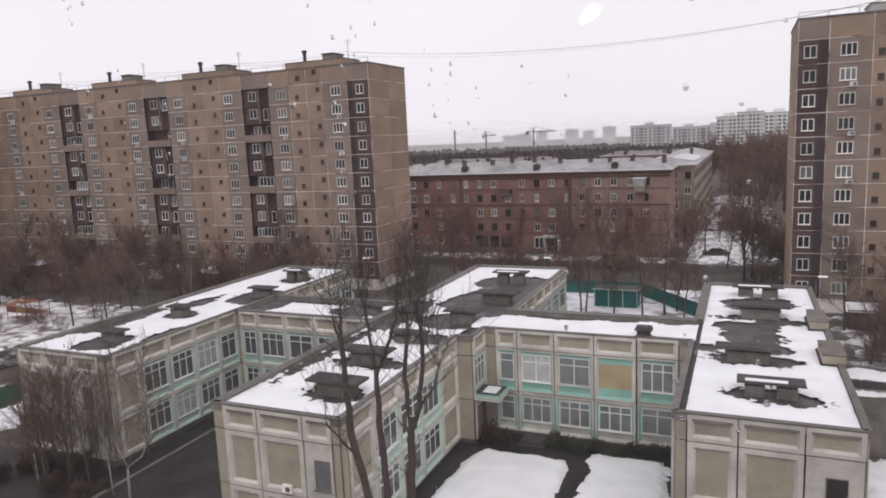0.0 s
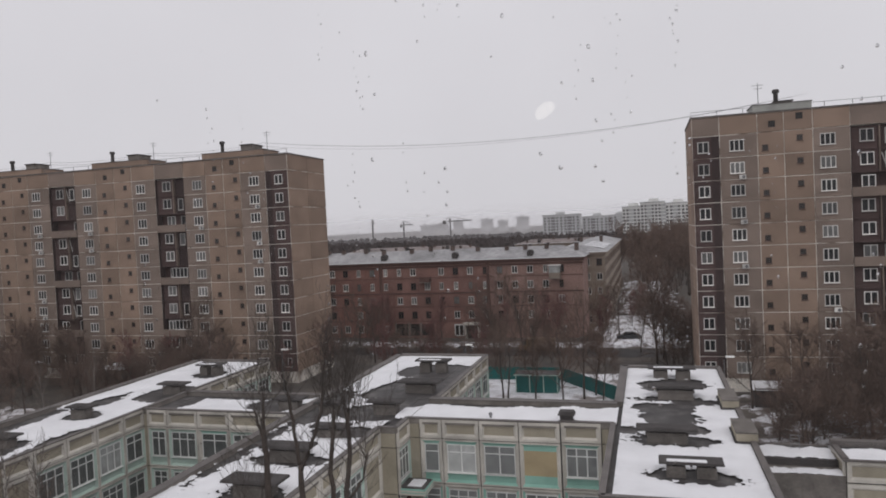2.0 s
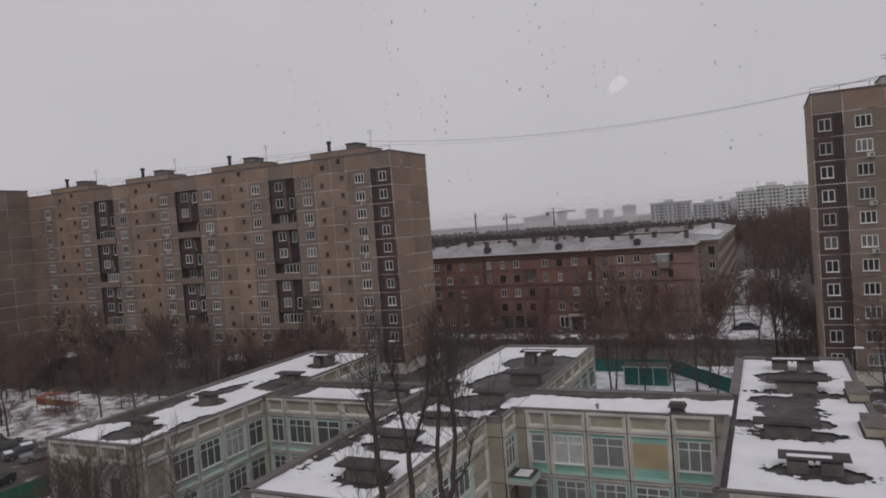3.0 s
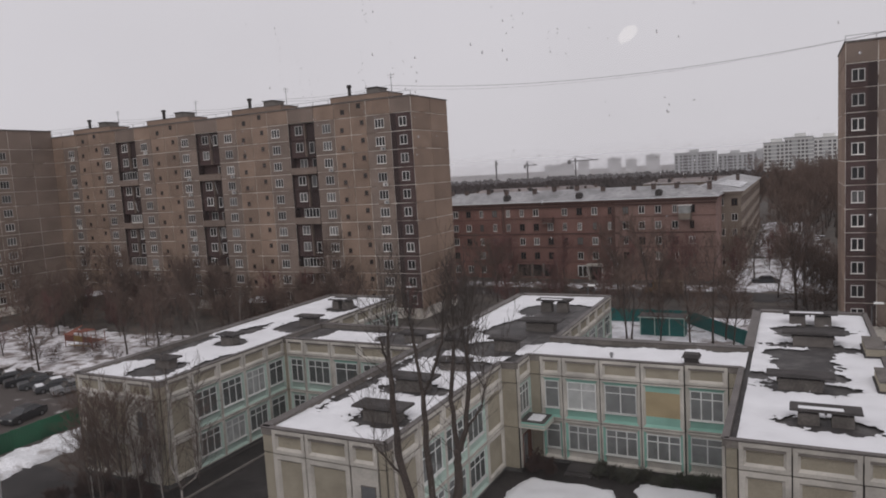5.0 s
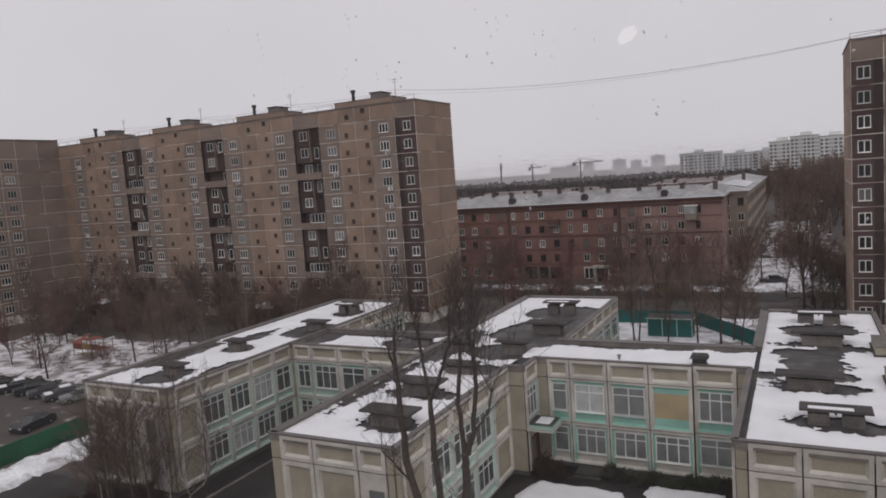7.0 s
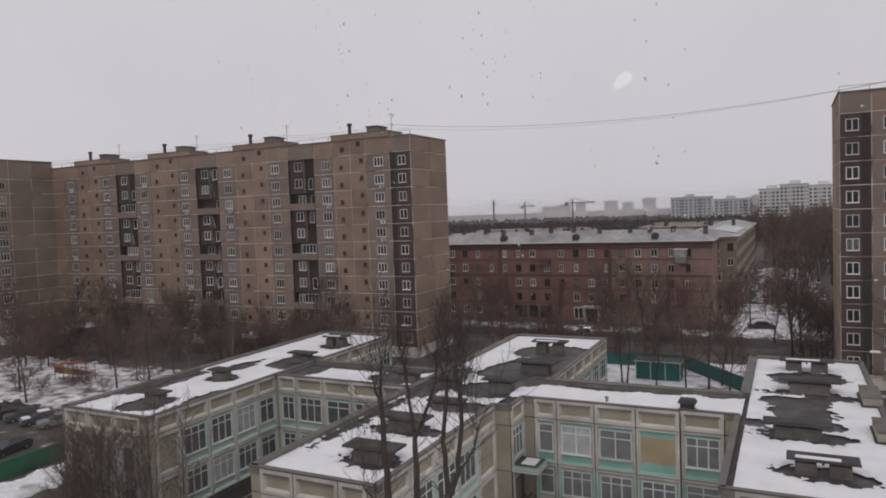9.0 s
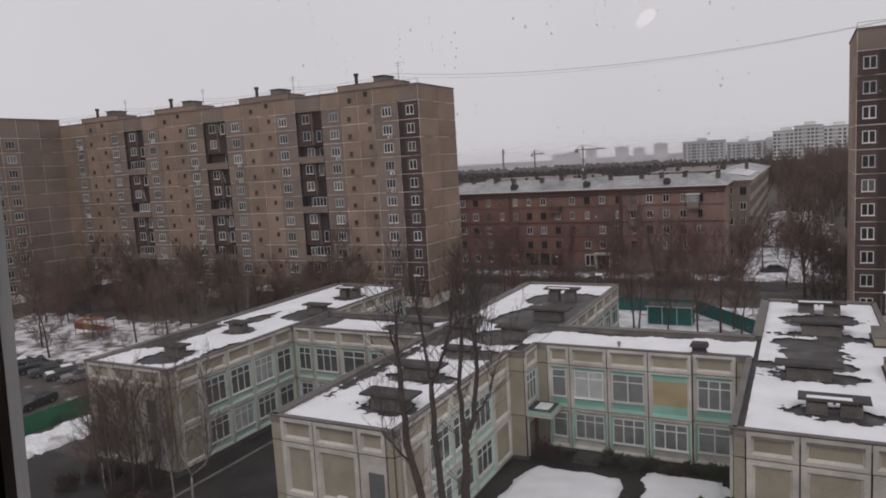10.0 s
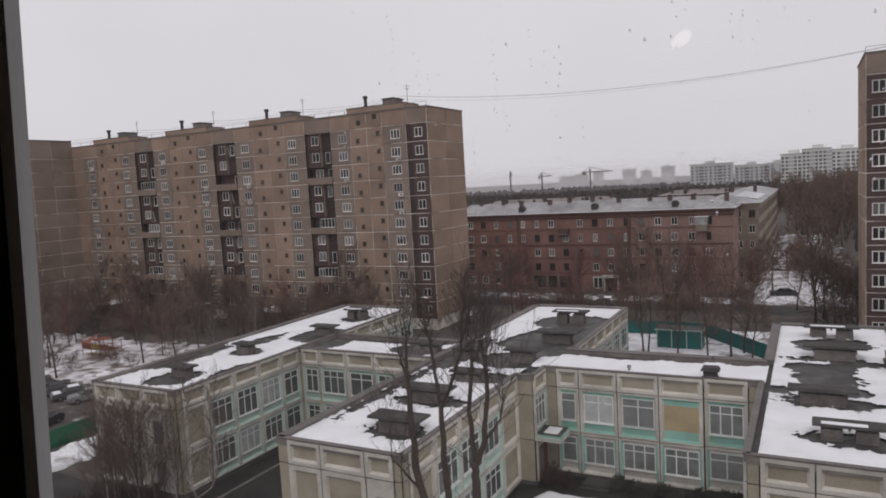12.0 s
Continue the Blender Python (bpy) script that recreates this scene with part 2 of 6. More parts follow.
n, l = M["leaf"].node_tree.nodes, M["leaf"].node_tree.links
through_leaf, both = n.new("ShaderNodeBsdfTranslucent"), n.new("ShaderNodeMixShader")
through_leaf.inputs["Color"].default_value = (0.07, 0.20, 0.02, 1)
both.inputs[0].default_value = 0.3
l.new(n["Principled BSDF"].outputs[0], both.inputs[1])
l.new(through_leaf.outputs[0], both.inputs[2])
l.new(both.outputs[0], n["Material Output"].inputs[0])

# ---- building helpers ----
class Mesh:
    """Collects boxes and faces into one mesh, in named materials."""
    def __init__(self):
        self.v, self.f, self.k, self.mats = [], [], [], []
    def slot(self, m):
        if m not in self.mats:
            self.mats.append(m)
        return self.mats.index(m)
    def face(self, pts, m):
        i = len(self.v)
        self.v += [tuple(p) for p in pts]
        self.f.append(tuple(range(i, i + len(pts))))
        self.k.append(self.slot(m))
    def box(self, x0, x1, y0, y1, z0, z1, m, taper=0.0):
        i = len(self.v)
        t = taper
        self.v += [(x0, y0, z0), (x1, y0, z0), (x1, y1, z0), (x0, y1, z0),
                   (x0 + t, y0 + t, z1), (x1 - t, y0 + t, z1), (x1 - t, y1 - t, z1), (x0 + t, y1 - t, z1)]
        self.f += [tuple(i + a for a in q) for q in ((0, 3, 2, 1), (4, 5, 6, 7), (0, 1, 5, 4), (1, 2, 6, 5), (2, 3, 7, 6), (3, 0, 4, 7))]
        self.k += [self.slot(m)] * 6
    def tube(self, pts, radii, m, n=6, cap=True):
        i = len(self.v)
        for j, p in enumerate(pts):
            a, c = Vector(pts[max(j - 1, 0)]), Vector(pts[min(j + 1, len(pts) - 1)])
            d = (c - a).normalized()
            u = d.cross(Vector((0, 0, 1)) if abs(d.z) < 0.9 else Vector((1, 0, 0))).normalized()
            w = d.cross(u)
            for q in range(n):
                o = radii[j] * (math.cos(math.tau * q / n) * u + math.sin(math.tau * q / n) * w)
                self.v.append(tuple(Vector(p) + o))
        for j in range(len(pts) - 1):
            for q in range(n):
                a, b = i + j * n + q, i + j * n + (q + 1) % n
                self.f.append((a, a + n, b + n, b))
        self.k += [self.slot(m)] * (n * (len(pts) - 1))
        if cap:
            self.f += [tuple(i + q for q in range(n)), tuple(i + (len(pts) - 1) * n + q for q in reversed(range(n)))]
            self.k += [self.slot(m)] * 2
    def data(self, name, smooth=False):
        me = bpy.data.meshes.new(name)
        me.from_pydata(self.v, [], self.f)
        for m in self.mats:
            me.materials.append(M[m])
        me.polygons.foreach_set("material_index", self.k)
        if smooth:
            me.polygons.foreach_set("use_smooth", [True] * len(self.f))
        me.update()
        return me


def part(name, data, parent=None, m=None, label=""):
    ob = new(name, data)
    ob.parent = parent
    if m is not None:
        ob.matrix_basis = m
    return tagged(ob, label)


def thing(name, label, category, m=None, group="", kind="", data=None):
    ob = new(name, data)
    if m is not None:
        ob.matrix_basis = m
    return tagged(ob, label, category, group, kind)


CACHE = {}
def cached(key, make):
    if key not in CACHE:
        CACHE[key] = make()
    return CACHE[key]


def wall_frame(x, y, face):
    """Origin of a wall: its local x runs to the right as seen from outside, local -y points out of the wall. face: S, E, W, N."""
    return pose(x, y, 0, 0, 0, {"S": 0, "E": 90, "N": 180, "W": -90}[face])


# ---- ground, road, snow ----
g = Mesh()
g.box(-3000, 3000, -200, 4500, -1, 0, "ground")
thing("ground", "dark wet winter ground of bare soil and old grass", "ground", kind="structure", data=g.data("ground"))


def strip(name, label, x0, x1, y0, y1, z, m):
    s = Mesh()
    s.box(x0, x1, y0, y1, z - 0.2, z, m)
    return thing(name, label, "road", kind="structure", data=s.data(name))


strip("road_1", "wet dark asphalt street with dirty snow edges", -200, 160, 116, 123, 0.02, "asphalt")
strip("road_2", "wet asphalt yard drive beside the kindergarten fence", -110, -63.5, 36, 47.5, 0.02, "asphalt")
strip("pavement_1", "wet asphalt yard between the kindergarten wings", -42, -3, 20, 49.2, 0.016, "asphalt")
strip("pavement_2", "wet asphalt path along the kindergarten front", -60, -42, 20, 34.5, 0.016, "asphalt")


def snow_sheet(name, label, x0, x1, y0, y1, z, inside, step=0.3, thick=0.12, m="snow", seed=0, ragged=0.35):
    """A lying sheet of snow: a fine grid, kept where inside(x, y) > 0 (about metres from the edge), thicker away from its edge."""
    nx, ny = max(2, int((x1 - x0) / step)), max(2, int((y1 - y0) / step))
    s = Mesh()
    k = s.slot(m)
    ids = {}
    def dep(i, j):
        x, y = x0 + (x1 - x0) * i / nx, y0 + (y1 - y0) * j / ny
        d = inside(x, y) + ragged * (noise.noise(Vector((x * 0.55, y * 0.55, seed))) + 0.8 * noise.noise(Vector((x * 1.7, y * 1.7, seed + 5))) + 0.75 * noise.noise(Vector((x * 3.1, y * 3.6, seed + 9))) + 0.55 * noise.noise(Vector((x * 6.5, y * 7.5, seed + 13))))
        return x, y, d
    grid = [[dep(i, j) for j in range(ny + 1)] for i in range(nx + 1)]
    def vid(i, j):
        if (i, j) not in ids:
            x, y, d = grid[i][j]
            h = thick * min(1.0, max(0.0, d) / 0.5) + 0.04 * thick / 0.12 * noise.noise(Vector((x * 0.8, y * 0.8, seed + 2)))
            ids[i, j] = len(s.v)
            s.v.append((x, y, z + h))
        return ids[i, j]
    def cut(p, q):                                           # where the edge of the sheet crosses a grid line
        key = (min(p, q), max(p, q))
        if key not in ids:
            (xa, ya, da), (xb, yb, db) = grid[key[0][0]][key[0][1]], grid[key[1][0]][key[1][1]]
            t = da / (da - db)
            ids[key] = len(s.v)
            s.v.append((xa + (xb - xa) * t, ya + (yb - ya) * t, z - 0.02))
        return ids[key]
    for i in range(nx):
        for j in range(ny):
            ring = [(i, j), (i + 1, j), (i + 1, j + 1), (i, j + 1)]
            f = []
            for a, c in zip(ring, ring[1:] + ring[:1]):
                da, dc = grid[a[0]][a[1]][2] > 0, grid[c[0]][c[1]][2] > 0
                if da:
                    f.append(vid(*a))
                if da != dc:
                    f.append(cut(a, c))
            if len(f) > 2:
                s.f.append(tuple(f))
                s.k.append(k)
    ob = thing(name, label, "snow", kind="stuff", data=s.data(name, True))
    return ob


def rect(x0, x1, y0, y1):
    return lambda x, y: min(x - x0, x1 - x, y - y0, y1 - y)


def oval(cx, cy, rx, ry):
    return lambda x, y: (1 - math.hypot((x - cx) / rx, (y - cy) / ry)) * min(rx, ry)


# ---- the kindergarten ----
ROOF, TOP, MID, BASE = 8.4, 6.9, 3.5, 0.3
FACE = -0.17


def kg_panel(w, h, kind):
    """A facade slab with a broad raised border that slopes in to a sunk field or a window opening."""
    def make():
        s = Mesh()
        gap, b = 0.036, (0.30 if h > 2 else 0.24)
        if kind == "plain":
            s.box(gap, w - gap, -0.10, 0.02, gap, h - gap, "kbeige")
            return s.data("facade_panel")
        if kind == "flat":
            s.box(gap, w - gap, FACE, 0.02, gap, h - gap, "kframe", 0.03)
            return s.data("facade_panel")
        bb = b if kind in ("blank", "band") else 0.15
        rim = {"blank": "kframe", "band": "kframe", "ochre": "kframe", "window": "kframe", "green": "kframe", "palewin": "kframe"}[kind]
        slope = {"blank": "kframe", "band": "kframe", "ochre": "kgreen", "window": "kpale", "green": "kgreen", "palewin": "kframe"}[kind]
        side = {"ochre": "kframe", "green": "kframe", "palewin": "kgreen"}.get(kind, slope)
        o = [(gap, gap), (w - gap, gap), (w - gap, h - gap), (gap, h - gap)]
        i1 = [(bb, bb), (w - bb, bb), (w - bb, h - bb), (bb, h - bb)]
        c = 0.14 if kind in ("blank", "band") else 0.17
        i2 = [(bb + c, bb + c), (w - bb - c, bb + c), (w - bb - c, h - bb - c), (bb + c, h - bb - c)]
        def ring(a, ya, d, yd, m):
            for q in range(4):
                r = (q + 1) % 4
                s.face([(a[q][0], ya, a[q][1]), (a[r][0], ya, a[r][1]), (d[r][0], yd, d[r][1]), (d[q][0], yd, d[q][1])], m if q % 2 == 0 or a is o else side)
        ring(o, 0.02, o, FACE, rim)
        ring(o, FACE, i1, FACE, rim)
        ring(i1, FACE, i2, -0.03, slope)
        if kind in ("blank", "band"):
            s.face([(x, -0.03, z) for x, z in i2], "kbeige")
        elif kind == "ochre":
            z0, z1 = i2[0][1], i2[2][1]
            za, zb = z0 + (z1 - z0) * 0.22, z1 - (z1 - z0) * 0.12
            xa, xb = i2[0][0], i2[1][0]
            for p, q, mm in ((z0, za, "kgreen"), (za, zb, "kochre"), (zb, z1, "kgreen")):
                s.face([(xa, -0.03, p), (xb, -0.03, p), (xb, -0.03, q), (xa, -0.03, q)], mm)
        else:
            zs, zt = i2[0][1], i2[2][1]
            ws, wt = 0.88, h - 0.40
            xa, xb = i2[0][0], i2[1][0]
            low = {"green": "kgreen", "palewin": "kframe"}.get(kind, "kpale")
            s.face([(xa, -0.03, zs), (xb, -0.03, zs), (xb, -0.03, ws), (xa, -0.03, ws)], low)
            s.face([(xa, -0.03, wt), (xb, -0.03, wt), (xb, -0.03, zt), (xa, -0.03, zt)], low)
            s.box(xa - 0.05, xb + 0.05, -0.10, 0.03, ws - 0.05, ws, "kframe")
        return s.data("facade_panel")
    return cached(("kg", round(w, 2), round(h, 2), kind), make)


def window_meshes(w, h, leaves, transom, bar=0.07, glass="glass", trim="white"):
    """Frame with mullions, and the pane behind it. Local origin at the lower left corner of the opening."""
    def make():
        s = Mesh()
        e = bar
        s.box(0, w, -0.03, 0.04, 0, e, trim); s.box(0, w, -0.03, 0.04, h - e, h, trim)
        s.box(0, e, -0.03, 0.04, e, h - e, trim); s.box(w - e, w, -0.03, 0.04, e, h - e, trim)
        for i in range(1, leaves):
            x = w * i / leaves
            s.box(x - e * 0.6, x + e * 0.6, -0.025, 0.03, e, h - e, trim)
        if transom:
            s.box(e, w - e, -0.028, 0.03, h * transom - e * 0.5, h * transom + e * 0.5, trim)
        s.box(-0.06, w + 0.06, -0.16, -0.03, -0.05, 0.0, trim)
        p = Mesh()
        p.box(0.02, w - 0.02, 0.0, 0.012, 0.02, h - 0.02, glass)
        return s.data("window"), p.data("pane")
    return cached(("window", trim, round(w, 2), round(h, 2), leaves, transom, glass, bar), make)


def window(parent, frame_m, u, z, w, h, leaves, transom=0.0, bar=0.07, glass="glass", out=0.0, trim="white"):
    f, p = window_meshes(w, h, leaves, transom, bar, glass, trim)
    win = part("window", f, parent, frame_m @ pose(u, out, z))
    part("pane", p, win)
    return win


def kg_wall(house, x, y, face, cols, kinds, glass="kglass"):
    """One facade: cols are panel widths from its left end; kinds has one letter a column for band, upper and lower storey."""
    fm = wall_frame(x, y, face)
    u = 0.0
    for i, w in enumerate(cols):
        for z0, z1, row in ((TOP, ROOF - 0.02, 0), (MID, TOP, 1), (BASE, MID, 2)):
            k = kinds[row][i]
            h = z1 - z0
            if k == ".":
                continue
            kind = {"p": "plain", "b": "band" if row == 0 else "blank", "o": "ochre", "w": "window", "g": "green", "h": "green", "v": "palewin", "y": "palewin", "d": "flat"}[k]
            part("facade_panel", kg_panel(w, h, kind), house, fm @ pose(u, 0, z0))
            if k in "wghvy":
                ww, hh = w - 0.64, h - 0.40 - 0.88
                window(house, fm, u + 0.32, z0 + 0.88, ww, hh, (2 if k in "gy" else 3) if ww > 1.9 else 2 if ww > 1.3 else 1, 0.72, 0.075, glass, -0.02, "kwhite")
            if k == "d":
                window(house, fm, u + w * 0.36, z0 + 0.7, 0.95, 1.7, 1, 0, 0.04, "dimglass" if glass == "dimglass" else "greypane", FACE - 0.02, "ventconc")
        u += w
    return fm


def kg_body(house, x0, x1, y0, y1):
    s = Mesh()
    s.box(x0, x1, y0, y1, 0, ROOF - 0.45, "kjoint")
    s.box(x0 - 0.05, x1 + 0.05, y0 - 0.05, y1 + 0.05, -0.1, BASE, "plinth")
    part("wall", s.data("wall"), house)
    r = Mesh()
    r.box(x0 + 0.02, x1 - 0.02, y0 + 0.02, y1 - 0.02, ROOF - 0.45, ROOF - 0.36, "felt")
    part("roof", r.data("roof"), house)


def parapet(house, x0, x1, y0, y1, sides, w=0.34, z=ROOF, m="coping"):
    """A low upstand along the named sides, with an overhanging metal coping."""
    for side in sides:
        a, b, c, d = {"S": (x0, x1, y0 - 0.15, y0 + w), "N": (x0, x1, y1 - w, y1 + 0.15),
                      "W": (x0 - 0.15, x0 + w, y0, y1), "E": (x1 - w, x1 + 0.15, y0, y1)}[side]
        s = Mesh()
        s.box(a, b, c, d, z - 0.42, z - 0.004, "concrete")
        s.box(a - 0.04, b + 0.04, c - 0.04, d + 0.04, z - 0.004, z + 0.05, m)
        part("parapet", s.data("parapet"), house)


school = thing("kindergarten", "two-storey panel kindergarten with ochre and sea-green facade panels", "kindergarten", pose(0, 0, 0))
WINGS = dict(left=(-51.7, -42.2, 34.9, 69.8), linkl=(-42.2, -27.9, 49.1, 55.4), mid=(-27.9, -19.4, 30.1, 74.1), mid_far=(-19.4, -17.6, 55.2, 74.1),
             stair=(-19.4, -18.1, 46.5, 55.2), linkr=(-18.1, -6.6, 49.15, 55.2), linkr_end=(-6.6, -2.9, 49.45, 55.2), right=(-2.9, 5.75, 36.3, 69.0))
for k in WINGS:
    kg_body(school, *WINGS[k])
parapet(school, *WINGS["left"], "WN", w=0.5)
parapet(school, *WINGS["left"], "SE", w=0.16)
parapet(school, *WINGS["linkl"], "N", w=0.5)
parapet(school, *WINGS["linkl"], "S", w=0.16)
parapet(school, *WINGS["mid"], "WN", w=0.45)
parapet(school, *WINGS["mid"], "S", w=0.16)
parapet(school, -27.9, -19.4, 30.1, 46.5, "E", w=0.16)
parapet(school, *WINGS["mid_far"], "N", w=0.45)
parapet(school, *WINGS["mid_far"], "E", w=0.2)
parapet(school, *WINGS["linkr"], "N", w=0.6)
parapet(school, *WINGS["linkr"], "S", w=0.14)
parapet(school, *WINGS["linkr_end"], "N", w=0.6)
parapet(school, *WINGS["linkr_end"], "S", w=0.14)
parapet(school, -2.9, 5.75, 55.2, 69.0, "W", w=0.45)
parapet(school, -2.9, 5.75, 36.3, 49.4, "W", w=0.14)
parapet(school, *WINGS["right"], "N", w=0.45)
parapet(school, *WINGS["right"], "SE", w=0.14)
parapet(school, -19.4, -18.1, 46.5, 49.15, "SE", w=0.14)
kg_wall(school, -51.7, 34.9, "S", [0.35, 2.75, 2.9, 2.9, 0.6], ["pbbbp", "pbbdp", "pbbdp"])
kg_wall(school, -42.2, 34.9, "E", [0.5, 2.5, 2.9, 2.9, 2.9, 2.5], ["pbbbbb", "pbwwww", "pbwwww"])
kg_wall(school, -42.2, 49.1, "S", [0.5, 2.0, 3.0, 3.0, 3.0, 2.8], ["pbbbbb", "pwwgww", "pwwgww"])
kg_wall(school, -42.2, 55.4, "E", [2.9] * 4 + [2.8], ["bbbbb", "wwwww", "wwwww"])
kg_wall(school, -27.9, 30.1, "S", [0.75, 2.4, 3.05, 1.85, 0.45], ["pbbbp", "pbbdp", "pbbdp"])
kg_wall(school, -19.4, 30.1, "E", [0.5, 3.0, 3.2, 3.2, 3.2, 3.3], ["pbbbbb", "pbwwwb", "pbwwwb"])
kg_wall(school, -19.4, 46.5, "S", [1.3], ["p", "p", "p"])
kg_wall(school, -18.1, 46.5, "E", [2.65], ["b", "w", "."])
kg_wall(school, -18.1, 49.15, "S", [0.95, 1.75, 2.85, 2.95, 3.0], ["pbbbb", "pgggo", "pvvvv"], "kpaleglass")
kg_wall(school, -6.6, 49.45, "S", [2.85, 0.8], ["bp", "hp", "yp"], "kpaleglass")
kg_wall(school, -17.6, 55.3, "E", [3.1] * 6, ["bbbbbb", "wwwwww", "wwwwww"])
kg_wall(school, -2.9, 36.3, "S", [0.6, 2.45, 3.0, 2.6], ["pbbb", "pbbd", "pbbb"], "dimglass")
kg_wall(school, -2.9, 49.4, "W", [3.0, 3.0, 3.0, 3.0, 1.05], ["bbbbb", "wwwwb", "wwwwb"])
kg_wall(school, 5.75, 36.3, "E", [0.6, 3, 3, 3, 3, 3], ["pbbbbb", "pwwwww", "pwwwww"])

# kerb along the path in front of the left wing
s = Mesh(); s.box(-39.7, -39.52, 26, 48.9, -0.05, 0.14, "concrete", 0.02); s.box(-39.52, -28.3, 48.2, 48.36, -0.05, 0.14, "concrete", 0.02)
thing("kerb", "pale concrete kerb in wet asphalt", "kerb", kind="structure", data=s.data("kerb"))

# doorway and canopy at the inner corner
s = Mesh()
for z0, z1, e, m in ((3.46, 3.58, 0.04, "kframe"), (3.58, 3.68, 0.0, "kgreen"), (3.68, 3.78, 0.04, "kframe"), (3.78, 3.90, 0.0, "kgreen")):
    s.box(-18.15, -16.1 + e, 46.55 - e, 48.75 + e, z0, z1, m)
s.box(-18.05, -16.18, 46.65, 48.65, 3.9, 3.96, "felt")
s.box(-17.6, -16.5, 47.0, 48.3, 3.96, 4.04, "snow", 0.08)
part("canopy", s.data("canopy"), school, None, "white and sea-green striped flat canopy over the doorway")
s = Mesh()
s.box(-18.1, -18.0, 46.7, 49.0, 0.25, 3.4, "kframe")
s.box(-18.1, -17.96, 46.95, 48.75, 0.25, 2.75, "rust")
s.box(-17.97, -17.93, 47.05, 47.8, 0.4, 2.65, "greypane")
s.box(-17.97, -17.93, 47.9, 48.65, 0.4, 2.65, "rust")
part("door", s.data("door"), school, None, "dark brown double door in a pale surround")
s = Mesh()
s.box(-14.9, -12.9, 47.4, 49.0, 0.0, 0.25, "darkconc")
s.box(-14.9, -12.9, 47.0, 47.4, 0.0, 0.12, "darkconc")
part("steps", s.data("steps"), school)


def roof_vent(x, y, z, w, d, h, kind="slab", turn=0):
    """A concrete vent stack on a flat roof, with a slab cap that stands on stubs over it."""
    v = thing("roof_vent", "weathered concrete roof vent with a flat slab cap", "roof vent", pose(x, y, z, 0, 0, turn), "roof vents of the kindergarten")
    s = Mesh()
    if kind == "twin":
        for a in (-0.29, 0.29):
            s.box(a * w - w * 0.19, a * w + w * 0.19, -d * 0.36, d * 0.36, -0.1, h, "ventconc", 0.02)
    else:
        s.box(-w * 0.4, w * 0.4, -d * 0.38, d * 0.38, -0.1, h, "ventconc", 0.02)
        s.box(-w * 0.43, w * 0.43, -d * 0.42, d * 0.42, h * 0.78, h * 0.88, "ventconc")
    part("stack", s.data("stack"), v)
    s = Mesh()
    for a in (-0.38, 0.0, 0.38):
        for b in (-0.3, 0.3):
            s.box(a * w - 0.06, a * w + 0.06, b * d - 0.06, b * d + 0.06, h, h + 0.18, "darkconc")
    part("stub", s.data("stub"), v)
    s = Mesh()
    s.box(-w * 0.62, w * 0.62, -d * 0.56, d * 0.56, h + 0.18, h + 0.32, "darkconc", 0.03)
    s.box(-w * 0.47, w * 0.3, -d * 0.47, -d * 0.1, h + 0.31, h + 0.36, "snow" if kind == "twin" else "darkconc", 0.02)
    part("cap", s.data("cap"), v, None, "dark wet slab")
    return v


DECK = ROOF - 0.36
VENTS = [(-21.95, 34.1, 2.9, 1.4, 0.7, "slab"), (-23.0, 39.8, 2.9, 1.3, 0.75, "slab"), (-22.2, 44.5, 2.3, 1.1, 0.7, "slab"), (-25.3, 50.7, 2.0, 1.1, 0.7, "slab"), (-20.6, 51.2, 2.4, 1.2, 0.8, "slab"), (-20.1, 58.4, 3.2, 1.4, 0.75, "slab"), (-21.4, 66.6, 2.9, 1.2, 1.0, "twin"),
         (1.75, 40.8, 2.8, 1.1, 0.64, "twin"), (0.6, 46.8, 3.1, 1.2, 0.7, "slab"), (1.55, 58.1, 3.4, 1.2, 0.75, "slab"), (1.5, 64.9, 3.3, 1.2, 0.85, "twin"),
         (-46.3, 39.3, 2.0, 1.2, 0.6, "slab"), (-46.6, 47.0, 1.9, 1.2, 0.75, "slab"), (-44.0, 55.6, 2.4, 1.2, 0.75, "slab"), (-45.6, 63.8, 2.4, 1.4, 0.9, "twin"), (-29.4, 51.6, 2.2, 1.1, 0.7, "slab")]
for x, y, w, d, h, kind in VENTS:
    roof_vent(x, y, DECK, w, d, h, kind)
v = thing("roof_vent", "dark sheet-metal ventilation hood at the roof edge", "roof vent", pose(-6.2, 50.0, DECK), "roof vents of the kindergarten")
s = Mesh(); s.box(-0.45, 0.45, -0.35, 0.35, -0.1, 0.75, "darkconc"); s.box(-0.62, 0.62, -0.5, 0.5, 0.75, 1.0, "darkconc", 0.12)
part("hood", s.data("hood"), v)
v = thing("roof_vent", "small grey metal pipe vent standing in roof snow", "roof vent", pose(-11.9, 50.3, DECK), "roof vents of the kindergarten")
s = Mesh(); s.tube([(0, 0, -0.1), (0, 0, 0.45)], [0.09, 0.09], "metal", 8); s.tube([(0, 0, 0.45), (0, 0, 0.6)], [0.17, 0.12], "metal", 8)
part("pipe", s.data("pipe"), v)
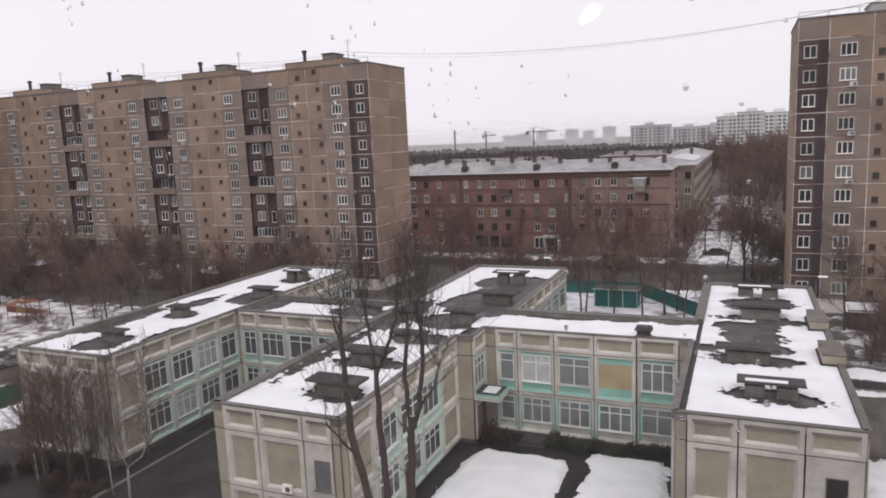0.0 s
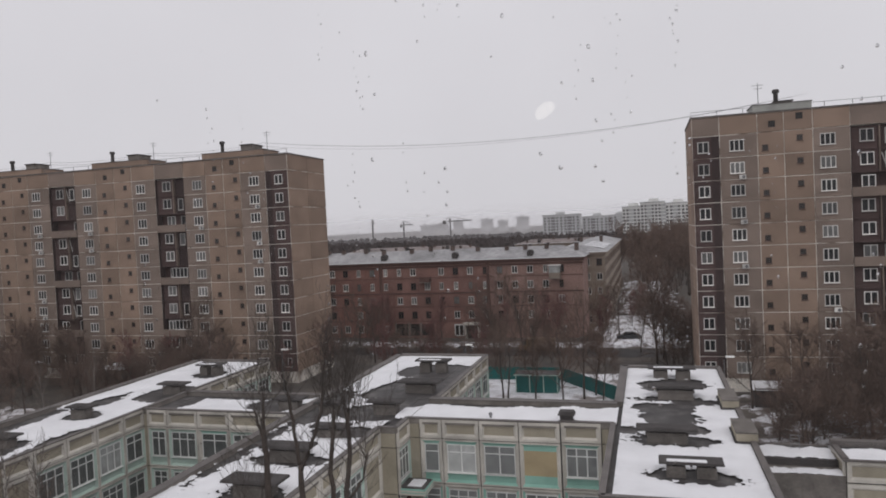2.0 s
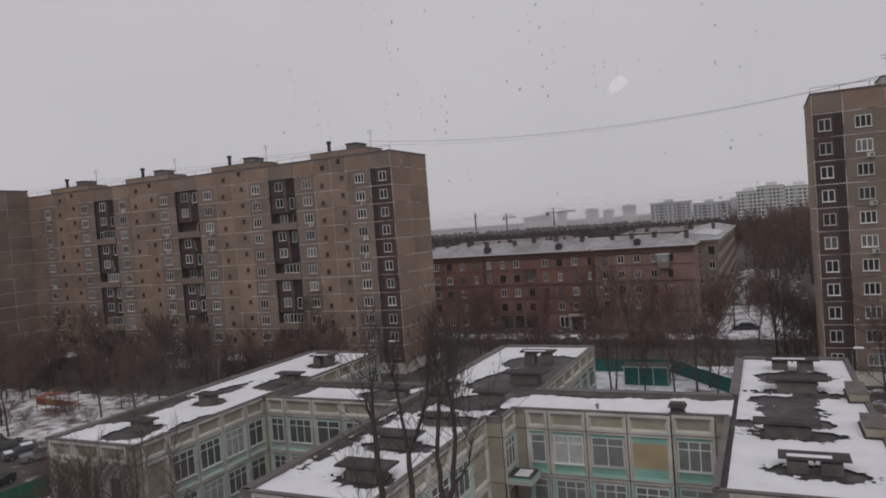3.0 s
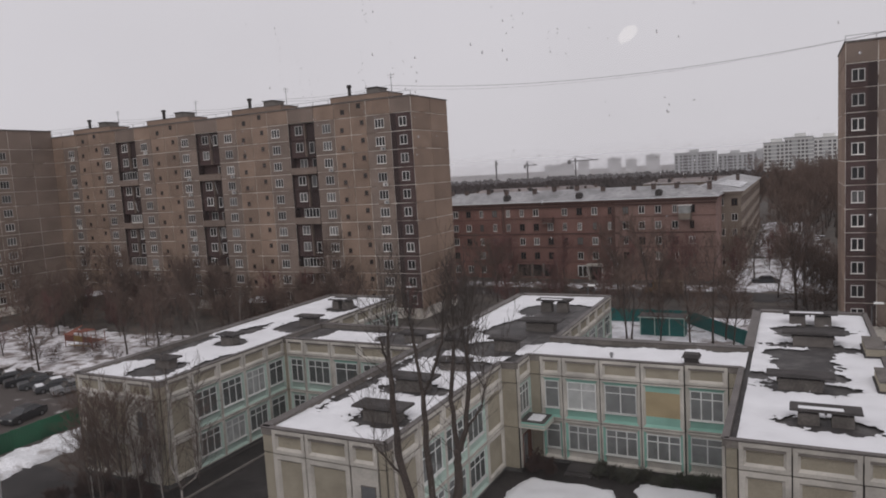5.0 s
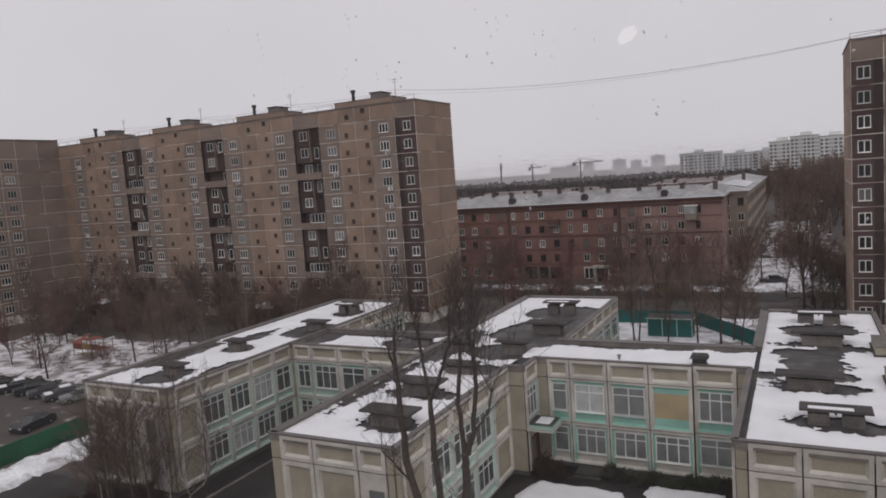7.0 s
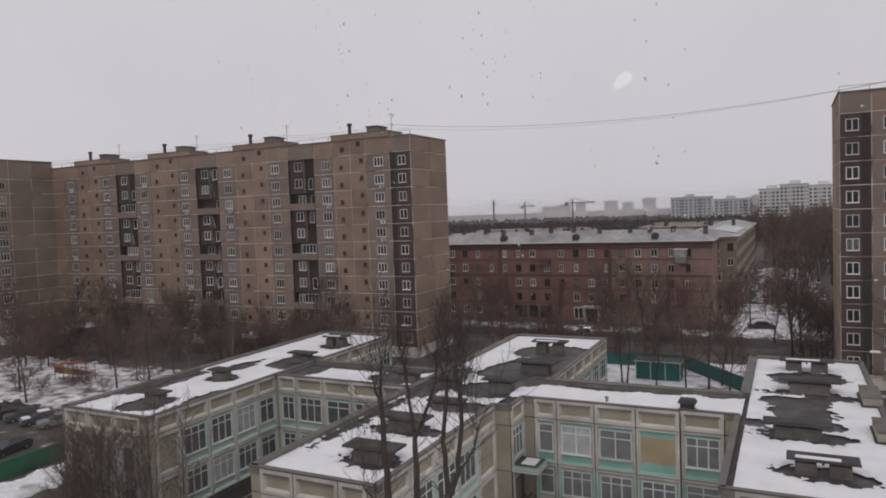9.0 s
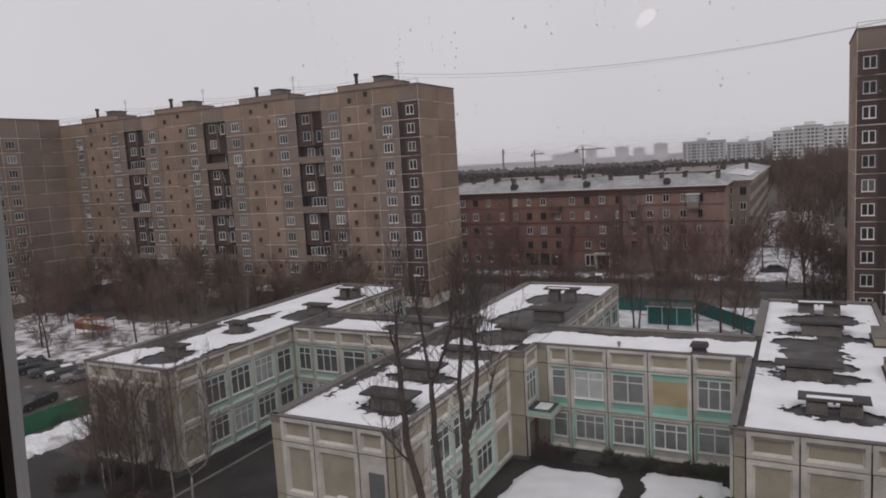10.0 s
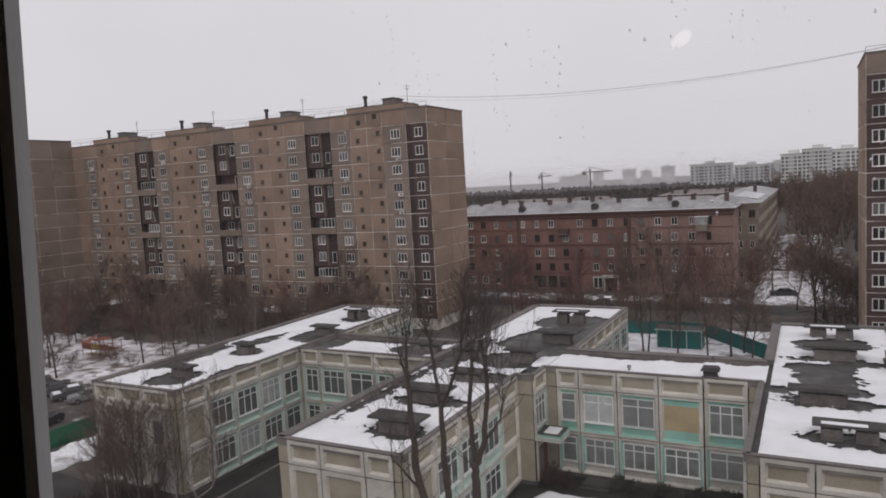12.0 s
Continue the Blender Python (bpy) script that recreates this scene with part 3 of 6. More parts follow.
for x, y, w, d, h in ((5.4, 48.0, 1.25, 3.2, 0.85), (5.3, 56.2, 1.15, 3.6, 0.85)):
    v = thing("roof_hatch", "ochre plastered stair head at the roof edge with dark upstand", "roof hatch", pose(x, y, DECK), "stair heads of the kindergarten")
    s = Mesh(); s.box(-w / 2, w / 2, -d / 2, d / 2, -0.3, h, "kbeige")
    part("body", s.data("body"), v)
    s = Mesh(); s.box(-w / 2 - 0.03, w / 2 + 0.03, -d / 2 - 0.03, d / 2 + 0.03, h, h + 0.07, "ventconc"); s.box(-w / 2 - 0.12, -w / 2 - 0.004, -d / 2 - 0.12, d / 2, -0.1, 0.35, "darkconc"); s.box(-w / 2, w / 2, -d / 2 - 0.12, -d / 2 - 0.004, -0.1, 0.35, "darkconc")
    part("cap", s.data("cap"), v)


def thawed(x0, x1, y0, y1, bare):
    """Snow lies inside the rectangle but has thawed round the warm vents (ovals cx, cy, rx, ry)."""
    edge = rect(x0, x1, y0, y1)
    holes = [oval(*b) for b in bare]
    def f(x, y):
        return min(edge(x, y) + 0.6, *(-h(x, y) for h in holes))
    return f


def roof_snow(name_label, k, bare, inset=(0.5, 0.2, 0.2, 0.5), seed=0, rough=0.42):
    x0, x1, y0, y1 = WINGS[k]
    w, e, so, n = inset
    a, b, c, d = x0 + w, x1 - e, y0 + so, y1 - n
    snow_sheet("roof_snow", name_label, a, b, c, d, DECK + 0.14, thawed(a, b, c, d, bare), 0.13, 0.10, "snow", seed, rough)


MID_BARE = [(-21.9, 33.7, 2.3, 1.1), (-22.8, 39.6, 2.6, 1.3), (-21.6, 45.6, 3.2, 1.4), (-21.4, 50.9, 3.4, 2.4), (-20.3, 58.8, 4.2, 6.2), (-20.8, 66.4, 4.4, 3.5), (-18.0, 63, 1.2, 6), (-26.5, 52, 1.6, 6), (-27.0, 41, 0.6, 6), (-23.5, 57.0, 1.6, 2.4)]
roof_snow("thawing snow on the flat kindergarten roof", "left", [(-46.3, 38.2, 2.2, 2.3), (-46.6, 47, 1.9, 1.5), (-44.3, 55, 2.6, 3.2), (-45.4, 63, 1.8, 1.8), (-50.6, 44, 1.3, 5.0), (-48.5, 51.5, 1.2, 3), (-43.0, 41.5, 0.9, 3.5)], seed=1)
roof_snow("wet patchy snow on the roof of the connecting wing", "linkl", [(-31.0, 52.0, 2.6, 2.0), (-40.8, 52.5, 1.8, 3.4), (-35.5, 55.0, 7, 1.5)], seed=2)
roof_snow("thawing snow on the flat kindergarten roof", "mid", MID_BARE, (0.45, 0.0, 0.2, 0.45), seed=3)
roof_snow("thawing snow on the flat kindergarten roof", "mid_far", MID_BARE, (0.0, 0.2, 0.0, 0.45), seed=3)
roof_snow("snow in the corner of the kindergarten roof", "stair", [(-19.4, 48.2, 2.0, 1.6), (-20, 54.5, 3, 1.6)], (0.0, 0.0, 2.7, 0.6), seed=4)
roof_snow("even snow on the roof of the connecting wing", "linkr", [(-6.2, 50.3, 0.9, 0.8), (-14.5, 54.9, 9, 1.3)], (0.05, 0.0, 0.16, 0.7), seed=4)
roof_snow("even snow on the roof of the connecting wing", "linkr_end", [(-6.2, 50.3, 0.9, 0.8), (-4, 55.1, 4, 1.0)], (0.0, -0.2, 0.16, 0.7), seed=4)
roof_snow("thawing snow on the flat kindergarten roof", "right", [(2.0, 40.3, 2.6, 1.15), (0.8, 46.7, 2.9, 1.2), (-2.0, 48.8, 0.9, 0.9), (1.6, 49.3, 1.8, 1.3), (0.9, 51.9, 2.2, 2.0), (0.5, 54.6, 2.4, 1.6), (2.9, 56.6, 1.9, 1.2), (1.4, 57.4, 2.6, 1.0), (1.9, 62.6, 3.1, 1.9), (0.2, 61.4, 1.3, 1.5)], seed=5, rough=0.5)

# the single-storey part behind the right wing
annex = thing("kindergarten_annex", "single-storey kindergarten annex with snow on its flat roof", "annex", pose(0, 0, 0))
s = Mesh(); s.box(5.8, 12.4, 53.0, 57.9, 0, 4.2, "ventconc")
part("wall", s.data("wall"), annex)
s = Mesh(); s.box(5.8, 12.3, 54.7, 57.6, 4.1, 4.72, "darkconc"); s.box(5.8, 12.3, 57.6, 57.9, 4.1, 4.85, "coping")
part("upper_roof", s.data("upper_roof"), annex)
s = Mesh()
for x in (9.6, 10.2):
    s.tube([(x, 56.6, 4.7), (x, 56.6, 5.9)], [0.03, 0.03], "metal", 5)
for z in (5.2, 5.6, 5.85):
    s.tube([(9.6, 56.6, z), (10.2, 56.6, z)], [0.025, 0.025], "metal", 5)
part("ladder", s.data("ladder"), annex)
s = Mesh(); s.box(12.4, 24, 53.0, 56.4, 0, 5.3, "kjoint")
part("wall", s.data("wall"), annex)
fm = wall_frame(12.4, 53.0, "S")
for i in range(4):
    part("facade_panel", kg_panel(2.9, 1.5, "band"), annex, fm @ pose(i * 2.9, 0, 3.8))
    part("facade_panel", kg_panel(2.9, 3.3, "blank"), annex, fm @ pose(i * 2.9, 0, 0.45))
fm = wall_frame(12.4, 56.4, "W")
for i in range(1):
    part("facade_panel", kg_panel(3.4, 1.5, "band"), annex, fm @ pose(i * 2.7, 0, 3.8))
    part("facade_panel", kg_panel(3.4, 3.3, "blank"), annex, fm @ pose(i * 2.7, 0, 0.45))
s = Mesh(); s.box(12.2, 24.2, 52.75, 53.0, 5.3, 5.42, "coping"); s.box(12.2, 12.6, 53.0, 56.0, 5.3, 5.5, "coping"); s.box(12.2, 24.2, 56.0, 56.6, 5.3, 5.75, "coping")
part("parapet", s.data("parapet"), annex)
snow_sheet("roof_snow", "white snow on the annex roof", 5.9, 12.3, 53.0, 54.7, 4.2, rect(5.5, 12.7, 52.8, 54.3), 0.2, 0.12, seed=7)
snow_sheet("roof_snow", "white snow on the annex roof", 5.9, 12.3, 54.9, 57.5, 4.72, rect(5.5, 12.7, 54.9, 57.4), 0.2, 0.12, seed=8, ragged=0.5)
snow_sheet("roof_snow", "white snow on the annex roof", 12.6, 24, 53.0, 56.0, 5.3, rect(12.2, 24.4, 52.8, 55.6), 0.25, 0.14, seed=9)

# snow on the ground
snow_sheet("snow_patch", "rounded bed of white snow in the wet yard", -21.5, -9.8, 29, 47, 0.02, lambda x, y: min(rect(-17.7 - 0.05 * (45 - y), -10.5, 30, 45.7)(x, y), oval(-14.0, 38.4, 4.6, 8.2)(x, y) * 1.3 + 0.5), 0.2, 0.32, seed=11, ragged=0.16)
snow_sheet("snow_patch", "rounded bed of white snow in the wet yard", -10.4, -3.0, 30, 48, 0.02, lambda x, y: min(rect(-9.3, -3.9, 31, 47.2)(x, y), oval(-6.8, 40, 3.9, 7.8)(x, y) * 1.2 + 0.4), 0.2, 0.3, seed=12, ragged=0.4)
snow_sheet("snow_patch", "snow bank beside the green fence", -62.0, -54.0, 22, 42.5, 0.02, rect(-62.2, -57.4, 20, 42), 0.3, 0.35, "slush5", seed=13, ragged=0.7)
snow_sheet("snow_patch", "snow bank in front of the annex", 6.2, 20, 41, 52.6, 0.02, rect(7.2, 19, 42, 52), 0.35, 0.35, seed=14, ragged=1.0)
snow_sheet("snow_patch", "trodden snow in the yard behind the car park", -125, -62, 54, 80, 0.015, rect(-122, -64, 54.5, 75), 0.8, 0.15, "slush4", seed=15, ragged=2.5)
snow_sheet("snow_patch", "slushy snow between wheel tracks on the yard drive", -100, -63.5, 30, 53.5, 0.045, rect(-98, -64.4, 31, 53.5), 0.6, 0.03, "slush3", seed=21, ragged=2.0)
snow_sheet("snow_patch", "snow bank at the foot of the courtyard", -60, -44, 10, 24, 0.02, rect(-57, -46, 8, 22), 0.5, 0.3, "slush", seed=16, ragged=1.2)
snow_sheet("snow_patch", "snowy ground round the teal sports court", -26, 3, 76, 115, 0.015, rect(-25, 2, 80, 103), 0.6, 0.15, "slush", seed=17, ragged=2.0)
snow_sheet("snow_patch", "dirty snow strip along the street in front of the brick block", -80, 30, 124, 132, 0.015, rect(-90, 40, 124.5, 130), 0.8, 0.15, "slush2", seed=18, ragged=2.0)
snow_sheet("snow_patch", "snowy clearing among bare trees", -14, 14, 124, 168, 0.02, rect(-12, 6, 125, 165), 0.9, 0.2, "slush", seed=19, ragged=2.5)
snow_sheet("snow_patch", "patchy snow on a path among bare trees", -14, 14, 168, 260, 0.02, rect(-8, 6, 168, 255), 1.2, 0.2, "slush2", seed=22, ragged=3.0)
snow_sheet("snow_patch", "snowy yard in front of the panel tower", 8, 60, 66, 92, 0.015, rect(10, 58, 68, 91), 0.8, 0.15, "slush2", seed=20, ragged=3.0)


# ---- panel apartment blocks ----
ZT = 32.5          # upper edge of the top storey
ST = 2.8


def slab_panel(w, h, hole, m):
    """A wall slab with an opening (x0, x1, z0, z1) or none."""
    def make():
        s = Mesh()
        g_ = 0.055
        a, b, c, d = g_, w - g_, g_, h - g_
        if not hole:
            s.box(a, b, -0.06, 0.0, c, d, m)
        else:
            p, q, r, t = hole
            s.box(a, p, -0.06, 0.0, c, d, m); s.box(q, b, -0.06, 0.0, c, d, m)
            s.box(p, q, -0.06, 0.0, c, r, m); s.box(p, q, -0.06, 0.0, t, d, m)
        return s.data("panel")
    return cached(("slab", round(w, 2), round(h, 2), hole, m), make)


def air_conditioner(parent, m):
    def make():
        s = Mesh(); s.box(-0.4, 0.4, -0.42, -0.12, 0, 0.55, "blockwhite", 0.02); s.tube([(0.1, -0.43, 0.28), (0.1, -0.45, 0.28)], [0.2, 0.2], "metal", 8)
        return s.data("air_conditioner")
    part("air_conditioner", cached("aircon", make), parent, m)


def panel_block(name, label, fx, fy, face, length, storeys, rng, end=True, flip=False, headm="brown", lead=0.0, deep=13.2, head=(3.3, 10.9)):
    """A facade of storey-high slabs. u runs along the facade from the seen corner; flip: u runs against the wall's own x axis."""
    house = thing(name, label, "apartment block", pose(0, 0, 0), "panel apartment blocks")
    fm = wall_frame(fx, fy, face)
    def put(u, w, z):                       # lower left corner of a piece of width w at u
        return fm @ pose(-(u + w) if flip else u, 0, z)
    # bays: u, width, kind, middle of the window from the bay's start
    bays = [(0.0, 3.25 + lead, "dark", 1.3 + 0.5 * lead)] + [(a + lead, w, kind, mid) for a, w, kind, mid in ((3.25, 4.4, "win", 2.0), (7.65, 3.0, "half", 0.85), (10.65, 3.2, "small", 1.75), (13.85, 4.05, "win", 1.6))]
    u = 17.9 + lead
    while u < length - 20:
        bays += [(u, 5.4, "loggia", 2.7), (u + 5.4, 4.5, "win", 2.8), (u + 9.9, 3.5, "half", 1.3), (u + 13.4, 3.6, "small", 2.0), (u + 17.0, 4.4, "win", 2.0)]
        u += 21.4
    if length - u > 1:
        bays += [(u, length - u, "end", 0.0)]
    end_u = bays[-1][0] + bays[-1][1]
    loggias = [b for b in bays if b[2] == "loggia"]
    # core, stepped back behind the loggias
    s = Mesh()
    cuts = [0.0] + [v for b in loggias for v in (b[0], b[0] + b[1])] + [end_u]
    for a, b in zip(cuts[::2], cuts[1::2]):
        p, q = (-b, -a) if flip else (a, b)
        s.box(p, q, 0.0, deep, -0.5, ZT + 2.4, "seal")
    for b in loggias:
        p, q = (-(b[0] + b[1]), -b[0]) if flip else (b[0], b[0] + b[1])
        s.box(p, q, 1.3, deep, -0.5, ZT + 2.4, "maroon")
        # side liners in the darker maroon that carries the loggia's shade
        s.box(p, p + 0.05, -0.02, 1.3, -0.5, ZT, "shademaroon"); s.box(q - 0.05, q, -0.02, 1.3, -0.5, ZT, "shademaroon")
        s.box(p, q, 0.0, 1.3, ZT, ZT + 2.4, "seal")
    part("wall", s.data("wall"), house, fm)
    for u, w, kind, mid in bays:
        base = "brown" if kind in ("small", "half", "end") else "grey" if kind == "win" else "maroon"
        for k in range(storeys):
            z = ZT - ST * (k + 1)
            if kind == "loggia":
                if k % 3 == 2 or k == storeys - 1:
                    def mk(w=w):
                        s = Mesh()
                        s.box(0.03, w - 0.03, -0.18, -0.06, -0.15, 1.0, "grey")
                        s.box(0.03, w - 0.03, -0.06, 1.3, -0.15, 0.0, "grey")
                        return s.data("balcony")
                    part("balcony", cached(("balcony", w), mk), house, put(u, w, z))
                    if rng.random() < 0.6:
                        window(house, put(u, w, z), w * 0.45, 1.0, w * 0.52, 1.5, 4, 0, 0.07, "glass", -0.1, "blockwhite")
                else:
                    braced = rng.random() < 0.3
                    def mk2(w=w):
                        s = Mesh()
                        s.box(0.03, w - 0.03, 0.30, 1.3, -0.1, 0.0, "maroon")
                        s.box(0.03, w * 0.56, 0.42, 0.5, 0.0, 2.7, "maroon")
                        s.box(w * 0.62, w - 0.03, 0.55, 0.62, 0.0, 2.7, "shademaroon")
                        s.box(w * 0.57, w * 0.57 + 0.12, 0.15, 1.3, 0, 2.7, "grey")
                        if braced:
                            s.tube([(w * 0.62, 0.3, 2.2), (w * 0.72, 0.3, 0.2)], [0.05, 0.05], "blockwhite", 4)
                        return s.data("balcony")
                    part("balcony", cached(("balcony_dark", w, braced), mk2), house, put(u, w, z))
                    window(house, put(u, w, z), w * 0.2, 0.85, 1.5, 1.5, 2, 0, 0.09, "glass", 0.38, "blockwhite")
                    if rng.random() < 0.75:
                        window(house, put(u, w, z), w * 0.70, 0.5, 0.95, 1.85, 1, 0, 0.09, "glass", 0.5, "blockwhite")
                    continue
                if rng.random() < 0.82:
                    window(house, put(u, w, z), w * 0.2, 0.95, 1.5, 1.45, 2, 0, 0.09, "glass", 0.03 if rng.random() < 0.4 else 1.2, "blockwhite")
                if rng.random() < 0.6:
                    window(house, put(u, w, z), w * 0.68, 0.6, 0.9, 1.8, 1, 0, 0.09, "glass", 1.2, "blockwhite")
                continue
            wide = {"win": (1.7, 1.42), "small": (0.7, 0.72), "half": (0.7, 0.72), "dark": (1.35, 1.42)}.get(kind)
            if not wide:
                part("panel", slab_panel(w, ST, None, base), house, put(u, w, z))
                continue
            ww, hh = wide
            cu = mid
            if flip:
                cu = w - cu
            z0 = 0.72 if hh > 1 else 1.5 if (kind == "half") == flip else 0.55      # the stair landings lie half a storey off
            hole = (round(cu - ww / 2, 3), round(cu + ww / 2, 3), z0, z0 + hh)
            part("panel", slab_panel(w, ST, hole, base), house, put(u, w, z))
            at = put(u, w, z)
            window(house, at, hole[0], z0, ww, hh, 3 if ww > 1.6 else 2 if ww > 1 else 1, 0, 0.09 if ww > 1 else 0.05, "glass" if ww > 1 else "dimglass", -0.03, "blockwhite" if ww > 1 else "oldwood")
            if kind == "dark":                              # blind return beside the maroon bay: a flat sheet, shade in its colour
                part("recess_panel", cached("recess", lambda: (lambda q: (q.box(0.06, 1.0, -0.075, -0.062, 0.08, ST - 0.08, "shademaroon"), q.data("recess_panel"))[1])(Mesh())), house, at @ pose(0.0 if flip else w - 1.06, 0, 0))
            if kind == "win" and rng.random() < 0.16:
                air_conditioner(house, at @ pose(hole[1] - 0.3, 0, z0 - 0.75))
        # attic storey
        if kind != "loggia":
            low = 1.3 if (kind == "half") == flip else 0.55
            hole = (round(w * 0.42, 2), round(w * 0.42 + 0.8, 2), low, low + 0.8) if kind in ("small", "half") else None
            part("panel", slab_panel(w, 2.4, hole, "brown" if kind != "dark" else "grey"), house, put(u, w, ZT))
            if hole:
                s = Mesh(); s.box(hole[0], hole[1], -0.02, 0.0, hole[2], hole[3], "kjoint")
                part("attic_vent", s.data("attic_vent"), house, put(u, w, ZT))
        else:
            part("panel", slab_panel(w, 2.4, None, "grey"), house, put(u, w, ZT))
    # gable
    if end:
        ge = fm @ (pose(0, 0, 0, 0, 0, 90) if flip else pose(0, deep, 0, 0, 0, -90))
        gw = deep / 2
        for k in range(storeys):
            for i in range(2):
                part("panel", slab_panel(gw, ST, None, "brown"), house, ge @ pose(i * gw, 0, ZT - ST * (k + 1)))
        for i in range(2):
            part("panel", slab_panel(gw, 2.4, None, "brown"), house, ge @ pose(i * gw, 0, ZT))
    # roof, raised heads of the stairwells, vents and rails
    s = Mesh()
    p, q = (-end_u, 0) if flip else (0, end_u)
    s.box(p - 0.15, q + 0.15, -0.18, deep + 0.15, ZT + 2.4, ZT + 2.55, "coping")
    part("roof", s.data("roof"), house, fm)
    heads = [head[0] + lead] + [b[0] + 3.3 + head[0] for b in loggias]
    hw = head[1]
    for i, h in enumerate(heads):
        s = Mesh(); s.box(0, hw, -0.1, 4.5, 0, 0.85, headm); s.box(-0.1, hw + 0.1, -0.16, 4.6, 0.85, 0.95, "coping")
        part("roof_head", s.data("roof_head"), house, put(h, hw, ZT + 2.5))
        lh = 0.95 if flip else 0.3
        s = Mesh(); s.box(0, 2.0, 1.2, 4.2, 0, lh, "concrete"); s.box(-0.15, 2.15, 1.0, 4.4, lh, lh + 0.13, "darkconc")
        part("lift_head", s.data("lift_head"), house, put(h + 2.7, 2.0, ZT + 3.44))
        s = Mesh(); s.tube([(0, 0, 0), (0, 0, 1.6)], [0.28, 0.28], "darkconc", 8); s.tube([(0, 0, 1.6), (0, 0, 2.0)], [0.45, 0.38], "darkconc", 8)
        part("flue", s.data("flue"), house, put(h + (hw * 0.78 if flip else 3.0), 0, ZT + 3.4) @ pose(0, 2, 0))
        s = Mesh(); s.tube([(0, 0, 0), (0, 0, 3.2)], [0.05, 0.04], "metal", 5); s.tube([(-0.7, 0, 2.9), (0.7, 0, 2.9)], [0.03, 0.03], "metal", 4); s.tube([(-0.5, 0, 2.5), (0.5, 0, 2.5)], [0.03, 0.03], "metal", 4)
        part("aerial", s.data("aerial"), house, put(h + 1.1, 0, ZT + 3.4) @ pose(0, 3, 0))
    s = Mesh()
    n = int(end_u / 3)
    for i in range(n + 1):
        x = p + (q - p) * i / n
        s.box(x - 0.03, x + 0.03, 0.1, 0.16, ZT + 2.5, ZT + 3.2, "metal")
    s.box(p, q, 0.1, 0.15, ZT + 3.15, ZT + 3.2, "metal")
    part("railing", s.data("railing"), house, fm)
    return house


rng = random.Random(4)
air_conditioner(school, wall_frame(-27.9, 30.1, "S") @ pose(5.0, -0.06, 3.75) @ Matrix.Scale(0.8, 4))
panel_block("apartment_block", "long brown concrete-panel apartment block with dark loggias", -51.85, 94.0, "S", 86.05, 11, rng, True, True, "brown", 0.55, 12.4)
panel_block("apartment_block", "brown concrete-panel tower block with white-sealed joints", 5.75, 94.0, "S", 64, 11, rng, True, False, "palehead", 0.0, 13.2, (7.2, 6.6))

# the cross block at the far left corner of the yard
cross = thing("apartment_block", "brown panel apartment block standing across the yard", "apartment block", pose(0, 0, 0), "panel apartment blocks")
fm = wall_frame(-137.9, 50.0, "E")
s = Mesh(); s.box(0, 44, 0, 13, -0.5, ZT + 3.7, "seal")
part("wall", s.data("wall"), cross, fm)
s = Mesh(); s.box(-0.2, 44.0, -0.2, 13.2, ZT + 3.7, ZT + 3.9, "coping")
part("roof", s.data("roof"), cross, fm)
for k in range(12):
    z = ZT - ST * k if k else ZT
    h = 3.7 if k == 0 else ST
    for i, (u, w, kind) in enumerate(((20, 4, "w"), (24, 4, "p"), (28, 3.4, "w"), (31.4, 3.4, "w"), (34.8, 4.6, "p"), (39.4, 4.6, "p"))):
        if kind == "w" and k:
            hole = (round(w / 2 - 0.9, 2), round(w / 2 + 0.9, 2), 0.75, 2.2)
            part("panel", slab_panel(w, h, hole, "grey"), cross, fm @ pose(u, 0, z))
            window(cross, fm @ pose(u, 0, z), hole[0], 0.75, 1.8, 1.45, 3, 0, 0.085, "glass", -0.03, "blockwhite")
        else:
            part("panel", slab_panel(w, h, None, "grey"), cross, fm @ pose(u, 0, z))


